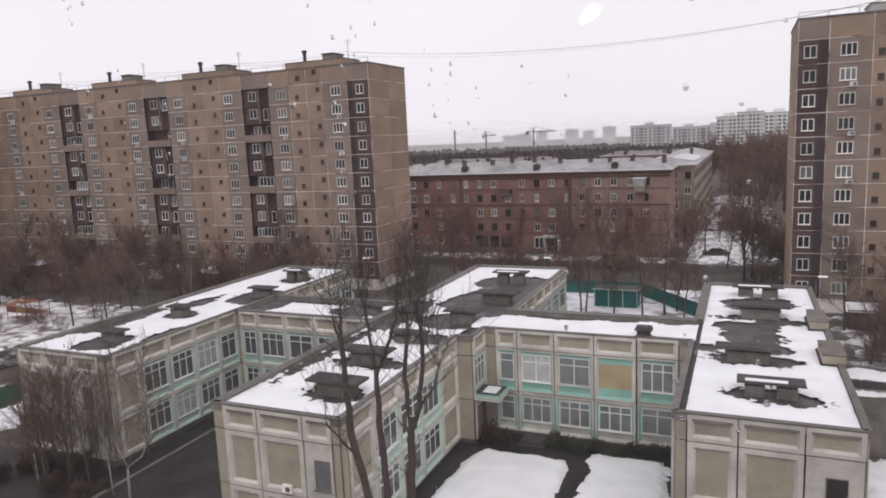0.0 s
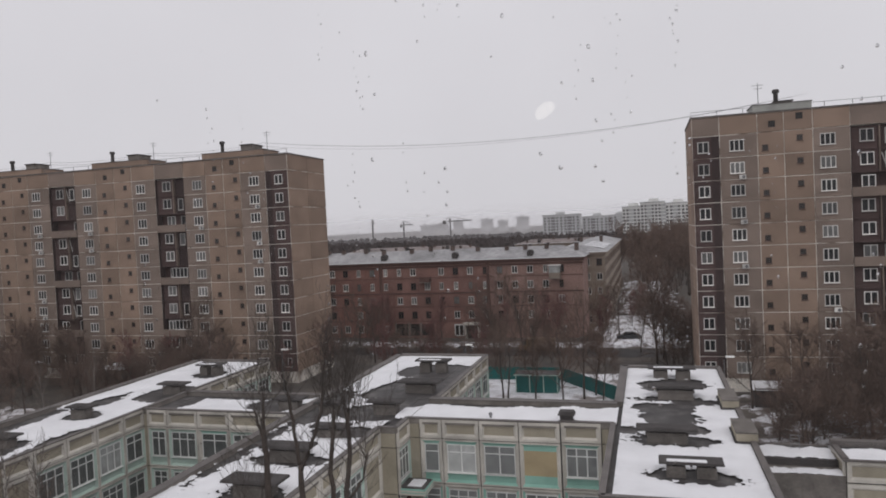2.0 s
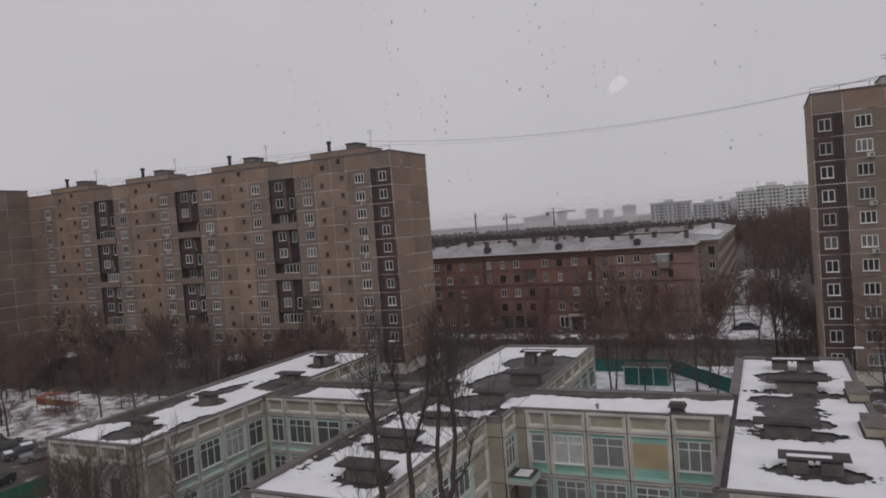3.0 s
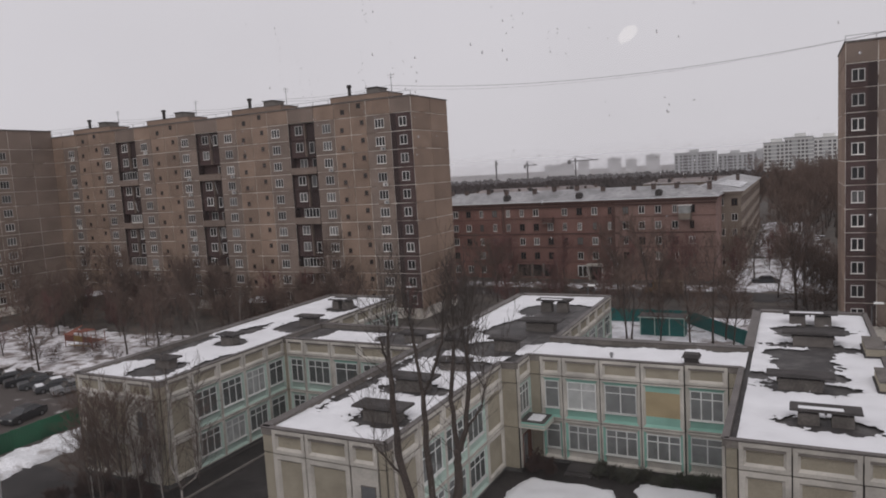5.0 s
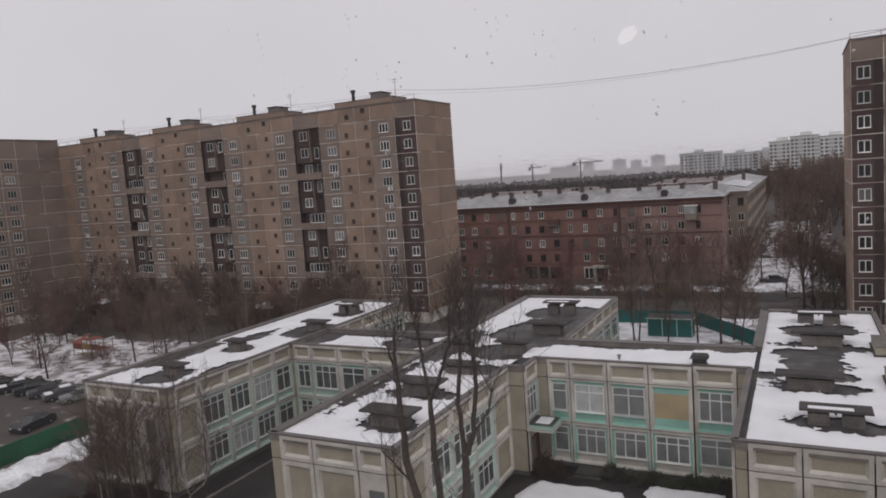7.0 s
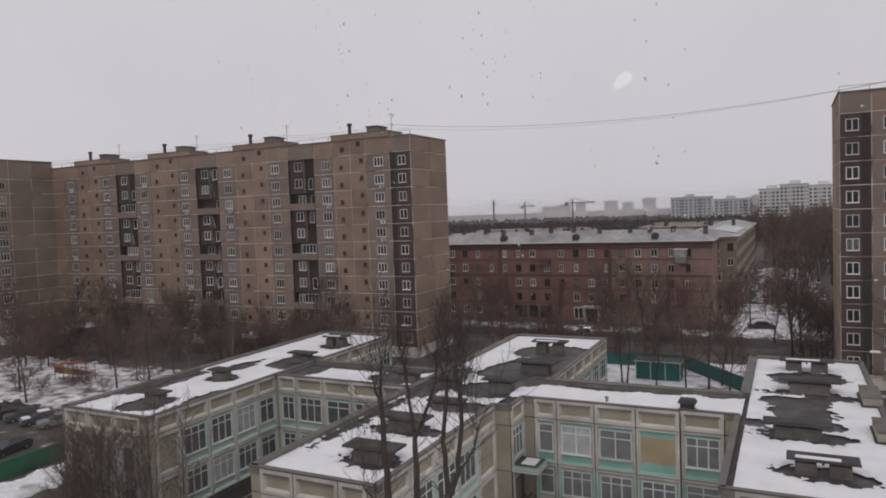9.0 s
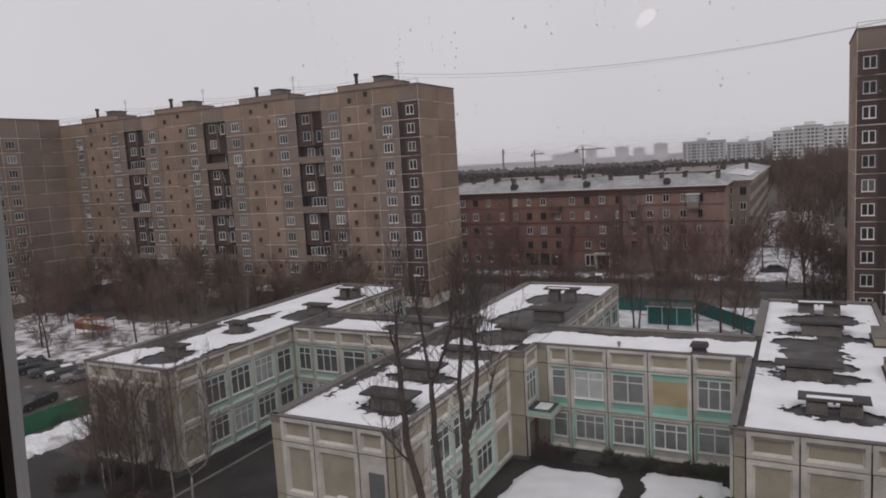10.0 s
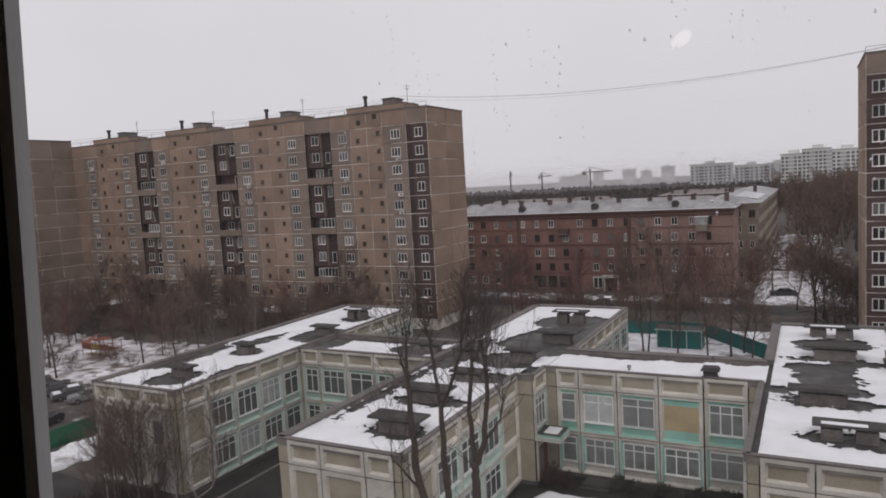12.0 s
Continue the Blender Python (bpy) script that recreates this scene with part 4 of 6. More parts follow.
# ---- the brick block across the street ----
def brick_block(name, label, x0, x1, y0, y1, eave, ridge, wallm, cols, storeys, rng, faces="S", trim="redtrim", tin="tin", pitch=0.0):
    house = thing(name, label, "apartment block", pose(0, 0, 0), "old brick blocks")
    for a, c, m in ((x0, x1, wallm),) if isinstance(wallm, str) else wallm:
        s = Mesh(); s.box(a, c, y0, y1, -0.5, eave, m)
        part("wall", s.data("wall"), house)
    s = Mesh()
    s.box(x0 - 0.5, x1 + 0.5, y0 - 0.5, y1 + 0.5, eave, eave + 0.3, trim)
    s.box(x0 - 0.3, x1 + 0.3, y0 - 0.3, y0, eave - 0.35, eave, trim)
    s.box(x0 - 0.15, x1 + 0.15, y0 - 0.15, y0, eave - 0.95, eave - 0.6, trim)
    s.box(x0 - 0.12, x1 + 0.12, y0 - 0.12, y0, eave - 6.35, eave - 6.05, trim)
    for k in (1, 3, 4):
        s.box(x0 - 0.06, x1 + 0.06, y0 - 0.06, y0, eave - 0.2 - 2.96 * k, eave - 0.05 - 2.96 * k, trim)
    part("cornice", s.data("cornice"), house)
    s = Mesh()
    xm, ym = (y1 - y0) / 2 * 0.8, (y0 + y1) / 2
    e = 0.55
    A = [(x0 - e, y0 - e, eave + 0.3), (x1 + e, y0 - e, eave + 0.3), (x1 + e, y1 + e, eave + 0.3), (x0 - e, y1 + e, eave + 0.3)]
    if y1 - y0 > x1 - x0:                                    # ridge runs into the depth
        hx, hy = (x0 + x1) / 2, (x1 - x0) / 2 * 0.8
        B = [(hx, y0 + hy, ridge), (hx, y1 - hy, ridge)]
        s.face([A[0], A[1], B[0]], tin); s.face([A[1], A[2], B[1], B[0]], tin); s.face([A[2], A[3], B[1]], tin); s.face([A[3], A[0], B[0], B[1]], tin)
        for i in range(4):
            t = 0.15 + 0.2 * i
            y = y0 + (y1 - y0) * t * 0.4 + 2
            s.face([(hx + 0.8, y, ridge - 0.2), (x1 - 0.3, y, eave + 0.75), (x1 - 0.6, y + 5, eave + 0.85), (hx + 1.2, y + 4, ridge - 0.3)], "snow")
    else:
        B = [(x0 + xm, ym, ridge), (x1 - xm, ym, ridge)]
        s.face([A[0], A[1], B[1], B[0]], tin); s.face([A[1], A[2], B[1]], tin); s.face([A[2], A[3], B[0], B[1]], tin); s.face([A[3], A[0], B[0]], tin)
    n = int((x1 - x0) / 1.2)
    for i in range(n):                                       # standing seams
        x = x0 + (x1 - x0) * (i + 0.5) / n
        if x0 + xm < x < x1 - xm:
            s.face([(x - 0.03, y0 - e, eave + 0.34), (x + 0.03, y0 - e, eave + 0.34), (x + 0.03, ym, ridge + 0.05), (x - 0.03, ym, ridge + 0.05)], tin)
    s.box(x0 - e, x1 + e, y0 - e - 0.05, y0 - e + 0.25, eave + 0.3, eave + 0.42, "snow")
    part("roof", s.data("roof"), house)
    for i in range(int((x1 - x0) / 5)):
        x = x0 + 4 + i * 5 + rng.uniform(-1.5, 1.5)
        t = rng.choice((0.35, 0.75, 0.9))
        y = y0 + (ym - y0) * t
        z = eave + (ridge - eave) * t
        s = Mesh(); s.box(-0.4, 0.4, -0.35, 0.35, -0.5, 0.95, "chim"); s.box(-0.5, 0.5, -0.45, 0.45, 0.95, 1.08, "darkconc")
        part("chimney", s.data("chimney"), house, pose(x, y, z))
    for i in range(int((x1 - x0) / 16)):
        x = x0 + 9 + i * 15.5
        s = Mesh(); s.box(-0.55, 0.55, -0.2, 1.4, -0.2, 0.7, "darkconc"); s.tube([(0, -0.25, 0.65), (0, 1.4, 0.65)], [0.6, 0.6], "darkconc", 10)
        part("dormer", s.data("dormer"), house, pose(x, y0 + 0.9, eave + 0.75))
    fm = wall_frame(x0, y0, "S")
    h = (eave - 0.6) / storeys
    for k in range(storeys):
        for i in range(cols):
            u = pitch * (i + 0.25) if pitch else (x1 - x0) * (i + 0.5) / cols
            if rng.random() < 0.06 or (pitch and k == storeys - 1 and 8 < i < 15):
                continue
            w = 1.15 if rng.random() < 0.75 else 0.8
            window(house, fm, u - w / 2, eave - 2.5 - k * h, w, 1.45, 2, 0, 0.075, "glass", -0.02, "blockwhite" if rng.random() < 0.7 else "oldwood")
    if "E" in faces:
        fe = wall_frame(x1, y0, "E")
        for k in range(storeys):
            for i in range(int((y1 - y0) / 3.2)):
                window(house, fe, 1.2 + i * 3.2, eave - 2.5 - k * h, 1.2, 1.5, 2, 0.7, 0.06, "glass", 0.0, "oldwood")
    return house


red = brick_block("brick_block", "long five-storey red brick block with a grey tin roof", -78, -12.3, 135, 147, 15.4, 17.9, ((-78, -54, "red"), (-54, -31, "redbrown"), (-31, -12.3, "redgrey")), 21, 5, rng, pitch=3.04)
s = Mesh()
for u0, u1 in ((-54.3, -53.7), (-31.3, -30.7)):
    s.box(u0, u1, 134.75, 135, 0, 15.2, "redtrim")
part("bay", s.data("bay"), red)
s = Mesh()
for u0, u1 in ((-51.0, -48.4), (-47.8, -45.9), (-45.4, -42.8)):              # shop windows between pale piers
    s.box(u0, u1, 134.9, 134.98, 0.5, 2.9, "dimglass"); s.box(u0 - 0.25, u0, 134.82, 135, 0.2, 3.1, "concrete"); s.box(u1, u1 + 0.15, 134.82, 135, 0.2, 3.1, "concrete")
part("shop_window", s.data("shop_window"), red)
s = Mesh()
s.box(-38.4, -36.4, 134.85, 135, 0.4, 2.8, "kwhite"); s.box(-38.2, -37.5, 134.8, 134.86, 0.6, 2.6, "dimglass"); s.box(-37.3, -36.6, 134.8, 134.86, 0.6, 2.6, "dimglass")
s.box(-36.0, -35.7, 133.6, 135, 0, 2.8, "kframe"); s.box(-33.3, -33.0, 133.6, 135, 0, 2.8, "kframe"); s.box(-36.3, -32.7, 133.2, 135, 2.8, 3.2, "kframe"); s.box(-35.6, -33.4, 134.8, 134.95, 0, 2.6, "dimglass")
part("entrance", s.data("entrance"), red, None, "pale plastered entrance portal")
for x, z, m in ((-17.6, 12.4, "sand"), (-28.5, 9.3, "redgrey"), (-28.5, 12.2, "redgrey"), (-44, 12.2, "redtrim"), (-66, 9.3, "redtrim")):
    s = Mesh(); s.box(-1.1, 1.1, -1.2, 0, -0.15, 0, "concrete"); s.box(-1.1, 1.1, -1.2, -1.12, 0, 1.0, m); s.box(-1.1, -1.02, -1.2, 0, 0, 1.0, m); s.box(1.02, 1.1, -1.2, 0, 0, 1.0, m)
    if m == "sand":
        s.box(-1.1, 1.1, -1.15, -0.1, 1.0, 2.4, "kglass"); s.box(-1.2, 1.2, -1.3, 0, 2.4, 2.55, "white")
    part("balcony", s.data("balcony"), red, pose(x, 135, z - 0.6))
brick_block("brick_block", "sandy plastered five-storey block with snow on its hipped roof", -20.5, -8.8, 147.4, 236, 15.6, 17.5, "sand", 5, 5, rng, "SE", "sand")
for x0, x1, y0, e in ((-75, -44, 185, 13.4), (-38, -20, 205, 13.6), (-110, -60, 240, 13.8), (-50, -14, 270, 14.0)):
    brick_block("brick_block", "low plastered block with a brown sheet roof behind the street", x0, x1, y0, y0 + 12, e, e + 1.9, "sand", 8, 5, rng, "S", "sand", "browntin")


# ---- far buildings ----
def far_building(label, x0, x1, y, top, floors, cols, m, pane="fardark", recess="fargrey"):
    b = thing("far_building", label, "building", pose(x0, y, 0), "buildings on the horizon")
    w = x1 - x0
    s = Mesh(); s.box(0, w, 0, 16, -5, top, m)
    part("wall", s.data("wall"), b)
    s = Mesh(); s.box(-0.5, w + 0.5, -0.5, 16.5, top, top + 0.8, "fargrey")
    for i in range(max(1, int(w / 22))):
        s.box(w * (i + 0.35) / max(1, int(w / 22)), w * (i + 0.35) / max(1, int(w / 22)) + 8, 2, 12, top + 0.8, top + 3.4, m)
    part("roof", s.data("roof"), b)
    if floors:
        def mk():
            s = Mesh(); s.box(-1.0, 1.0, -0.15, 0.05, -0.9, 0.9, pane); s.box(-1.1, 1.1, -0.3, -0.15, -1.05, -0.9, m); return s.data("window")
        me = cached(("far", m, pane), mk)
        me2 = cached(("farbal", m, recess), lambda: (lambda s: (s.box(-2.2, 2.2, -0.2, 0.05, -1.0, 1.0, recess), s.data("loggia"))[1])(Mesh()))
        for k in range(floors):
            for i in range(cols):
                dark = i % 4 == 2
                part("loggia" if dark else "window", me2 if dark else me, b, pose(w * (i + 0.5) / cols, 0, top - 2.6 - k * 2.9))
    return b


for x0, x1, top, cols in ((-20, -5.2, 31.6, 5), (-5, 14.8, 34.6, 7), (15, 34, 33.0, 6)):
    far_building("white nine-storey panel building with rows of windows", x0, x1, 610, top, 9, cols, "farwhite", "fardark", "fargrey")
far_building("pale grey apartment building with dark loggias", -101, -64, 700, 28.5, 6, 9, "fargrey", "fardark", "hazydark")
far_building("pale grey apartment building with dark loggias", -63, -33, 715, 25.5, 6, 7, "fargrey", "fardark", "hazydark")
far_building("pale grey apartment building with dark loggias", -40, -20, 800, 26.5, 5, 5, "fargrey")
for a, w, t in ((-10.35, 1.0, 0.0105), (-11.9, 0.8, 0.006), (-13.3, 1.0, 0.009), (-15.6, 0.8, 0.0085), (-17.0, 1.0, 0.006), (-18.3, 1.4, 0.004)):
    r = 1900
    x = r * math.tan(radians(a))
    far_building("hazy grey tower on the horizon", x, x + r * math.tan(radians(w)), r, 22.6 + r * (t - 0.001), 6, max(4, round(w * 6)), "hazy", "hazewin", "hazewin")


# upright translucent sheets that imitate distance haze over the town, thickest near the ground
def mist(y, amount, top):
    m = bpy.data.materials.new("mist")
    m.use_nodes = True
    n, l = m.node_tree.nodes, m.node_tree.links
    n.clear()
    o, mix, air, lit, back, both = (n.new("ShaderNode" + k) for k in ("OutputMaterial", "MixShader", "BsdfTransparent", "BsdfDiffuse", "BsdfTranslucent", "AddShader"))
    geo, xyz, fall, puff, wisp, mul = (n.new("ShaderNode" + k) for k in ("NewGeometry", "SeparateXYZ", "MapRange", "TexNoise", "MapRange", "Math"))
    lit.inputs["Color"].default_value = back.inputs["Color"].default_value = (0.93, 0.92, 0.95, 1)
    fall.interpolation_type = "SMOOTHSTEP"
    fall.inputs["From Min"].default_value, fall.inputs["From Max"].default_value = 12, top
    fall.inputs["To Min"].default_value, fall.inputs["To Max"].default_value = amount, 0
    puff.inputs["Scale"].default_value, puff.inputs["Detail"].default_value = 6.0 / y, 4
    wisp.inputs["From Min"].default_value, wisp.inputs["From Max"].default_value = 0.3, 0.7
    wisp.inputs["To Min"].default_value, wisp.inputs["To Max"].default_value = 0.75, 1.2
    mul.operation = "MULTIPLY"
    # upward normal gives the upright sheet the brightness of haze
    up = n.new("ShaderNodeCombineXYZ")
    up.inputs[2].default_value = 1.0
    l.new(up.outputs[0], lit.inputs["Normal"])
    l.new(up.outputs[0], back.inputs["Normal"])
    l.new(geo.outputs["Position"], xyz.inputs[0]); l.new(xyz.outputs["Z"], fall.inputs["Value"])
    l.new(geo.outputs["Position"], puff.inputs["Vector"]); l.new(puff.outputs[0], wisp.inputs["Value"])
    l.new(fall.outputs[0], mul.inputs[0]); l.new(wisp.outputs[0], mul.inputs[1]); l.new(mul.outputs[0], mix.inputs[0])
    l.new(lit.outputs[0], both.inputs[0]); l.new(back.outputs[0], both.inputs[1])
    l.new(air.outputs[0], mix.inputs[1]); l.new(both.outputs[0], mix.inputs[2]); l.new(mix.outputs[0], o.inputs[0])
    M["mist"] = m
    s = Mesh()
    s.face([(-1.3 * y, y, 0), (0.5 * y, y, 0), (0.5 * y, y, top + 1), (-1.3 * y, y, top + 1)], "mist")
    ob = thing("mist", "upright translucent sheet imitating pale haze over the distant town", "mist", kind="stuff", data=s.data("mist"))
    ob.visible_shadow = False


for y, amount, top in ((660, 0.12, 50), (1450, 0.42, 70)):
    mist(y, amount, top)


def crane(x, y, h, arm):
    c = thing("tower_crane", "distant grey tower crane over the roofs", "crane", pose(x, y, 0), "cranes on the horizon")
    s = Mesh(); s.box(-0.9, 0.9, -0.9, 0.9, 0, h, "crane"); part("mast", s.data("mast"), c)
    s = Mesh(); s.box(-arm * 0.35, arm, -0.6, 0.6, h - 5, h - 3.6, "crane"); s.box(-arm * 0.35, -arm * 0.2, -1, 1, h - 8, h - 4, "crane"); part("jib", s.data("jib"), c)
    s = Mesh(); s.tube([(-arm * 0.3, 0, h - 3.6), (0, 0, h + 2)], [0.3, 0.3], "crane", 4); s.tube([(arm * 0.8, 0, h - 3.6), (0, 0, h + 2)], [0.3, 0.3], "crane", 4); part("stay", s.data("stay"), c)
    return c


crane(-368, 900, 36, 3)
crane(-322, 900, 32, 14)
crane(-255, 900, 34, 30)


# ---- trees ----
def grow(rng, height, spread, levels, kids, trunk_r, m_bark="bark", m_twig="twig", sides=(6, 4, 3, 3, 3), lean=0.0, fork=0.25, wide=0.75, thin=0.5, least=0.02):
    """A bare tree: a tapered trunk mesh and a crown mesh of limbs and twigs."""
    tr, cr = Mesh(), Mesh()
    def limb(p, d, length, r, lev):
        n = 6 if lev == 0 else 4 if lev == 1 else 2
        pts, rad = [p], [r]
        q = Vector(p)
        d = Vector(d)
        for i in range(n):
            d = (d + Vector((rng.gauss(0, 0.1), rng.gauss(0, 0.1), rng.gauss(0.05, 0.06))) * (0.6 if lev == 0 else 1.3)).normalized()
            q = q + d * length / n
            pts.append(tuple(q))
            rad.append(r * (1 - (0.82 if lev == 0 else 0.75) * (i + 1) / n))
        if lev == levels and levels == 3:                    # finest twigs: pointed, three-sided
            u = d.cross(Vector((0.31, 0.2, 0.93))).normalized() * r
            w = d.cross(u).normalized() * r
            i0 = len(cr.v)
            p = Vector(p)
            cr.v += [tuple(p + u), tuple(p - 0.5 * u + 0.87 * w), tuple(p - 0.5 * u - 0.87 * w), pts[-1]]
            cr.f += [(i0, i0 + 1, i0 + 3), (i0 + 1, i0 + 2, i0 + 3), (i0 + 2, i0, i0 + 3)]
            cr.k += [cr.slot(m_twig)] * 3
            return
        (tr if lev == 0 else cr).tube(pts, rad, m_bark if lev < 2 else m_twig, sides[lev], lev == 0)
        if lev >= levels:
            return
        k = kids[lev]
        for i in range(k):
            t = fork + (1 - fork) * (i + rng.random()) / k
            j = min(int(t * n), n - 1)
            f = t * n - j
            base = Vector(pts[j]).lerp(Vector(pts[j + 1]), f)
            rr = rad[j] + (rad[j + 1] - rad[j]) * f
            a = rng.random() * math.tau
            dd = (Vector(pts[j + 1]) - Vector(pts[j])).normalized()
            u = dd.cross(Vector((0.31, 0.2, 0.93))).normalized()
            w = dd.cross(u)
            out = (u * math.cos(a) + w * math.sin(a))
            nd = (dd * (1 - spread * 0.45) + out * spread * rng.uniform(0.7, 1.1) + Vector((0, 0, 0.18))).normalized()
            limb(tuple(base), nd, length * wide * rng.uniform(0.5, 0.95) * (1.1 - 0.55 * t), max(rr * thin * rng.uniform(0.8, 1.1), least * (1.6 - 0.3 * lev)), lev + 1)
    limb((0, 0, -0.3), (lean, 0, 1), height * 0.92, trunk_r, 0)
    return tr.data("trunk", True), cr.data("crown", True)


def tree(meshes, x, y, s=1.0, turn=0.0, label="bare leafless tree with fine brown twigs", group="bare trees", name="tree"):
    t = thing(name, label, "tree", pose(x, y, 0, 0, 0, turn) @ Matrix.Scale(s, 4), group)
    part("trunk", meshes[0], t)
    part("crown", meshes[1], t)
    return t


trng = random.Random(11)
KINDS = [grow(trng, 11, 0.75, 3, (13, 8, 12), 0.17, thin=0.42, least=0.024) for i in range(3)] + [grow(trng, 9, 0.6, 3, (14, 8, 12), 0.12, m_twig="redtwig", fork=0.1, least=0.024) for i in range(2)] + [grow(trng, 14, 0.6, 3, (14, 8, 12), 0.2, least=0.026) for i in range(2)]
SHRUB = [grow(trng, 4.5, 0.9, 3, (12, 7, 10), 0.06, fork=0.03, wide=0.9, least=0.014) for i in range(2)]

RSHRUB = grow(trng, 4.0, 0.9, 3, (16, 9, 10), 0.06, m_twig="winetwig", fork=0.03, wide=0.9, least=0.03)
LOW = grow(trng, 1.1, 1.0, 3, (18, 9, 10), 0.03, m_twig="greytwig", fork=0.03, wide=0.9, least=0.012)


def grove(n, x0, x1, y0, y1, kinds, s0, s1, label="bare leafless tree with fine brown twigs"):
    for _ in range(n):
        x, y = trng.uniform(x0, x1), trng.uniform(y0, y1)
        tree(KINDS[trng.choice(kinds)], x, y, trng.uniform(s0, s1), trng.uniform(0, 360), label)


grove(46, -128, -55, 75, 92, (0, 1, 2, 5, 3), 0.55, 0.92)
grove(12, -120, -66, 58, 76, (0, 1, 3), 0.6, 0.9)
grove(13, -56, -4, 124, 132, (3, 4, 3, 4, 0), 0.65, 1.05, "bare tree with reddish twigs by the brick block")
grove(9, -52, -22, 88, 116, (0, 1, 3), 0.6, 1.0)
grove(6, -24, 2, 92, 116, (2, 5), 0.75, 1.05)
grove(15, -4, 14, 195, 270, (0, 2, 5, 6), 0.9, 1.3)
grove(32, -14, 26, 230, 420, (0, 2, 5, 6), 1.1, 1.4)
grove(30, -5, 20, 215, 320, (5, 6, 5, 6, 0), 1.0, 1.3)
grove(3, -11, 6, 118, 175, (0, 1, 2), 0.7, 1.1)
grove(3, -10, 2, 126, 165, (3, 4, 0), 0.7, 1.0)
grove(18, 8.5, 34, 74, 90, (0, 1, 2), 0.6, 1.0)
for x, y, k in ((-18.5, 86, 2), (-8.5, 88, 5), (-7.2, 90, 2), (-88, 54.5, 0), (-95, 58, 1), (-83, 64, 2), (-100, 52, 3), (-74, 62, 1)):
    tree(KINDS[k], x, y, 0.85, x * 7)
for i in range(6):
    tree(SHRUB[i % 2], trng.uniform(-3, 5), trng.uniform(31, 35), trng.uniform(0.7, 1.0), i * 67, "bare bushy shrub in front of the kindergarten", "bare shrubs", "shrub")
for i in range(5):
    tree(RSHRUB, -17.4 + 0.6 * (i % 4) + trng.uniform(-0.2, 0.2), 46.7 + 0.7 * (i // 4) + trng.uniform(-0.2, 0.2), trng.uniform(0.2, 0.34), i * 83, "low dark red-brown shrub at the kindergarten doorway", "low shrubs", "shrub")
for i in range(11):
    tree(LOW, -12.4 + 0.82 * i + trng.uniform(-0.2, 0.2), trng.uniform(47.3, 48.5), trng.uniform(0.8, 1.35), i * 61, "low dense grey-green shrub at the facade foot", "low shrubs", "shrub")
for i in range(7):
    tree(SHRUB[i % 2], trng.uniform(-97, -80), trng.uniform(57, 63), trng.uniform(0.5, 0.8), i * 37, "bare thin shrub in playground snow", "bare shrubs", "shrub")
for i in range(34):
    tree(SHRUB[i % 2], trng.uniform(9, 34), trng.uniform(66, 85), trng.uniform(0.9, 1.5), i * 31, "bare brown shrub in the tower's yard", "bare shrubs", "shrub")

for i in range(48):
    tree(SHRUB[i % 2], trng.uniform(-126, -53), trng.uniform(74, 91), trng.uniform(0.8, 1.5), i * 71, "bare brown shrub in the yard of the long block", "bare shrubs", "shrub")
for i in range(16):
    tree(SHRUB[i % 2], trng.uniform(-52, 8), trng.uniform(106, 115), trng.uniform(0.7, 1.2), i * 53, "bare brown hedge shrub along the street", "bare shrubs", "shrub")
for i in range(5):
    tree(SHRUB[i % 2], trng.uniform(-13, 6), trng.uniform(126, 175), trng.uniform(0.8, 1.6), i * 59, "bare brown shrub in the snowy clearing", "bare shrubs", "shrub")
WEED = grow(trng, 1.3, 1.0, 3, (18, 9, 10), 0.03, m_bark="darktwig", m_twig="winetwig", fork=0.03, wide=0.9, least=0.01)
for i in range(22):
    tree(WEED, trng.uniform(-50.5, -38), trng.uniform(29.0, 33.8), trng.uniform(0.6, 1.3), i * 67, "low dark brown weedy shrub on wet ground", "low shrubs", "shrub")

VEIL = [grow(trng, 9.5, 0.65, 3, (15, 9, 13), 0.07, m_bark="darktwig", m_twig="twig", fork=0.12, wide=0.62, least=0.0095) for i in range(2)]
for i, (x, y, z) in enumerate(((-47.6, 32.6, 0.7), (-45.6, 32.8, 0.85), (-43.6, 32.2, 0.95), (-41.2, 33.4, 0.9), (-40.4, 36.2, 0.75), (-46.6, 31.6, 0.9), (-44.6, 31.2, 1.0), (-42.4, 31.0, 1.0), (-43.0, 33.9, 0.85), (-48.6, 32.4, 0.75), (-45.2, 33.6, 0.9), (-44.0, 30.4, 0.95), (-41.6, 32.0, 0.95))):
    tree(VEIL[i % 2], x, y, z, i * 97, "thin bare tree with fine dark twigs before the facade", "thin trees by the kindergarten")

for x, y, z in ((-21.5, 84.0, 0.75), (-18.0, 86.5, 0.8), (-14.2, 85.0, 0.7), (-10.6, 83.5, 0.8), (-6.0, 84.5, 0.7), (-12.0, 94.5, 0.8)):
    tree(KINDS[int(-x) % 3], x, y, z, x * 31)
for i in range(3):
    tree(SHRUB[i % 2], trng.uniform(-10, 8), trng.uniform(127, 162), trng.uniform(0.9, 1.6), i * 41, "bare brown shrub in the snowy clearing", "bare shrubs", "shrub")
for i in range(3):
    tree(KINDS[(0, 3, 4)[i]], -9.5 + 5.6 * i, trng.uniform(128, 150), trng.uniform(0.75, 1.0), i * 73)

for i in range(6):
    tree(SHRUB[i % 2], 2.2 + 0.8 * i, trng.uniform(106, 115), trng.uniform(1.6, 2.0), i * 29, "large bare brown bush by the street", "bare shrubs", "shrub")

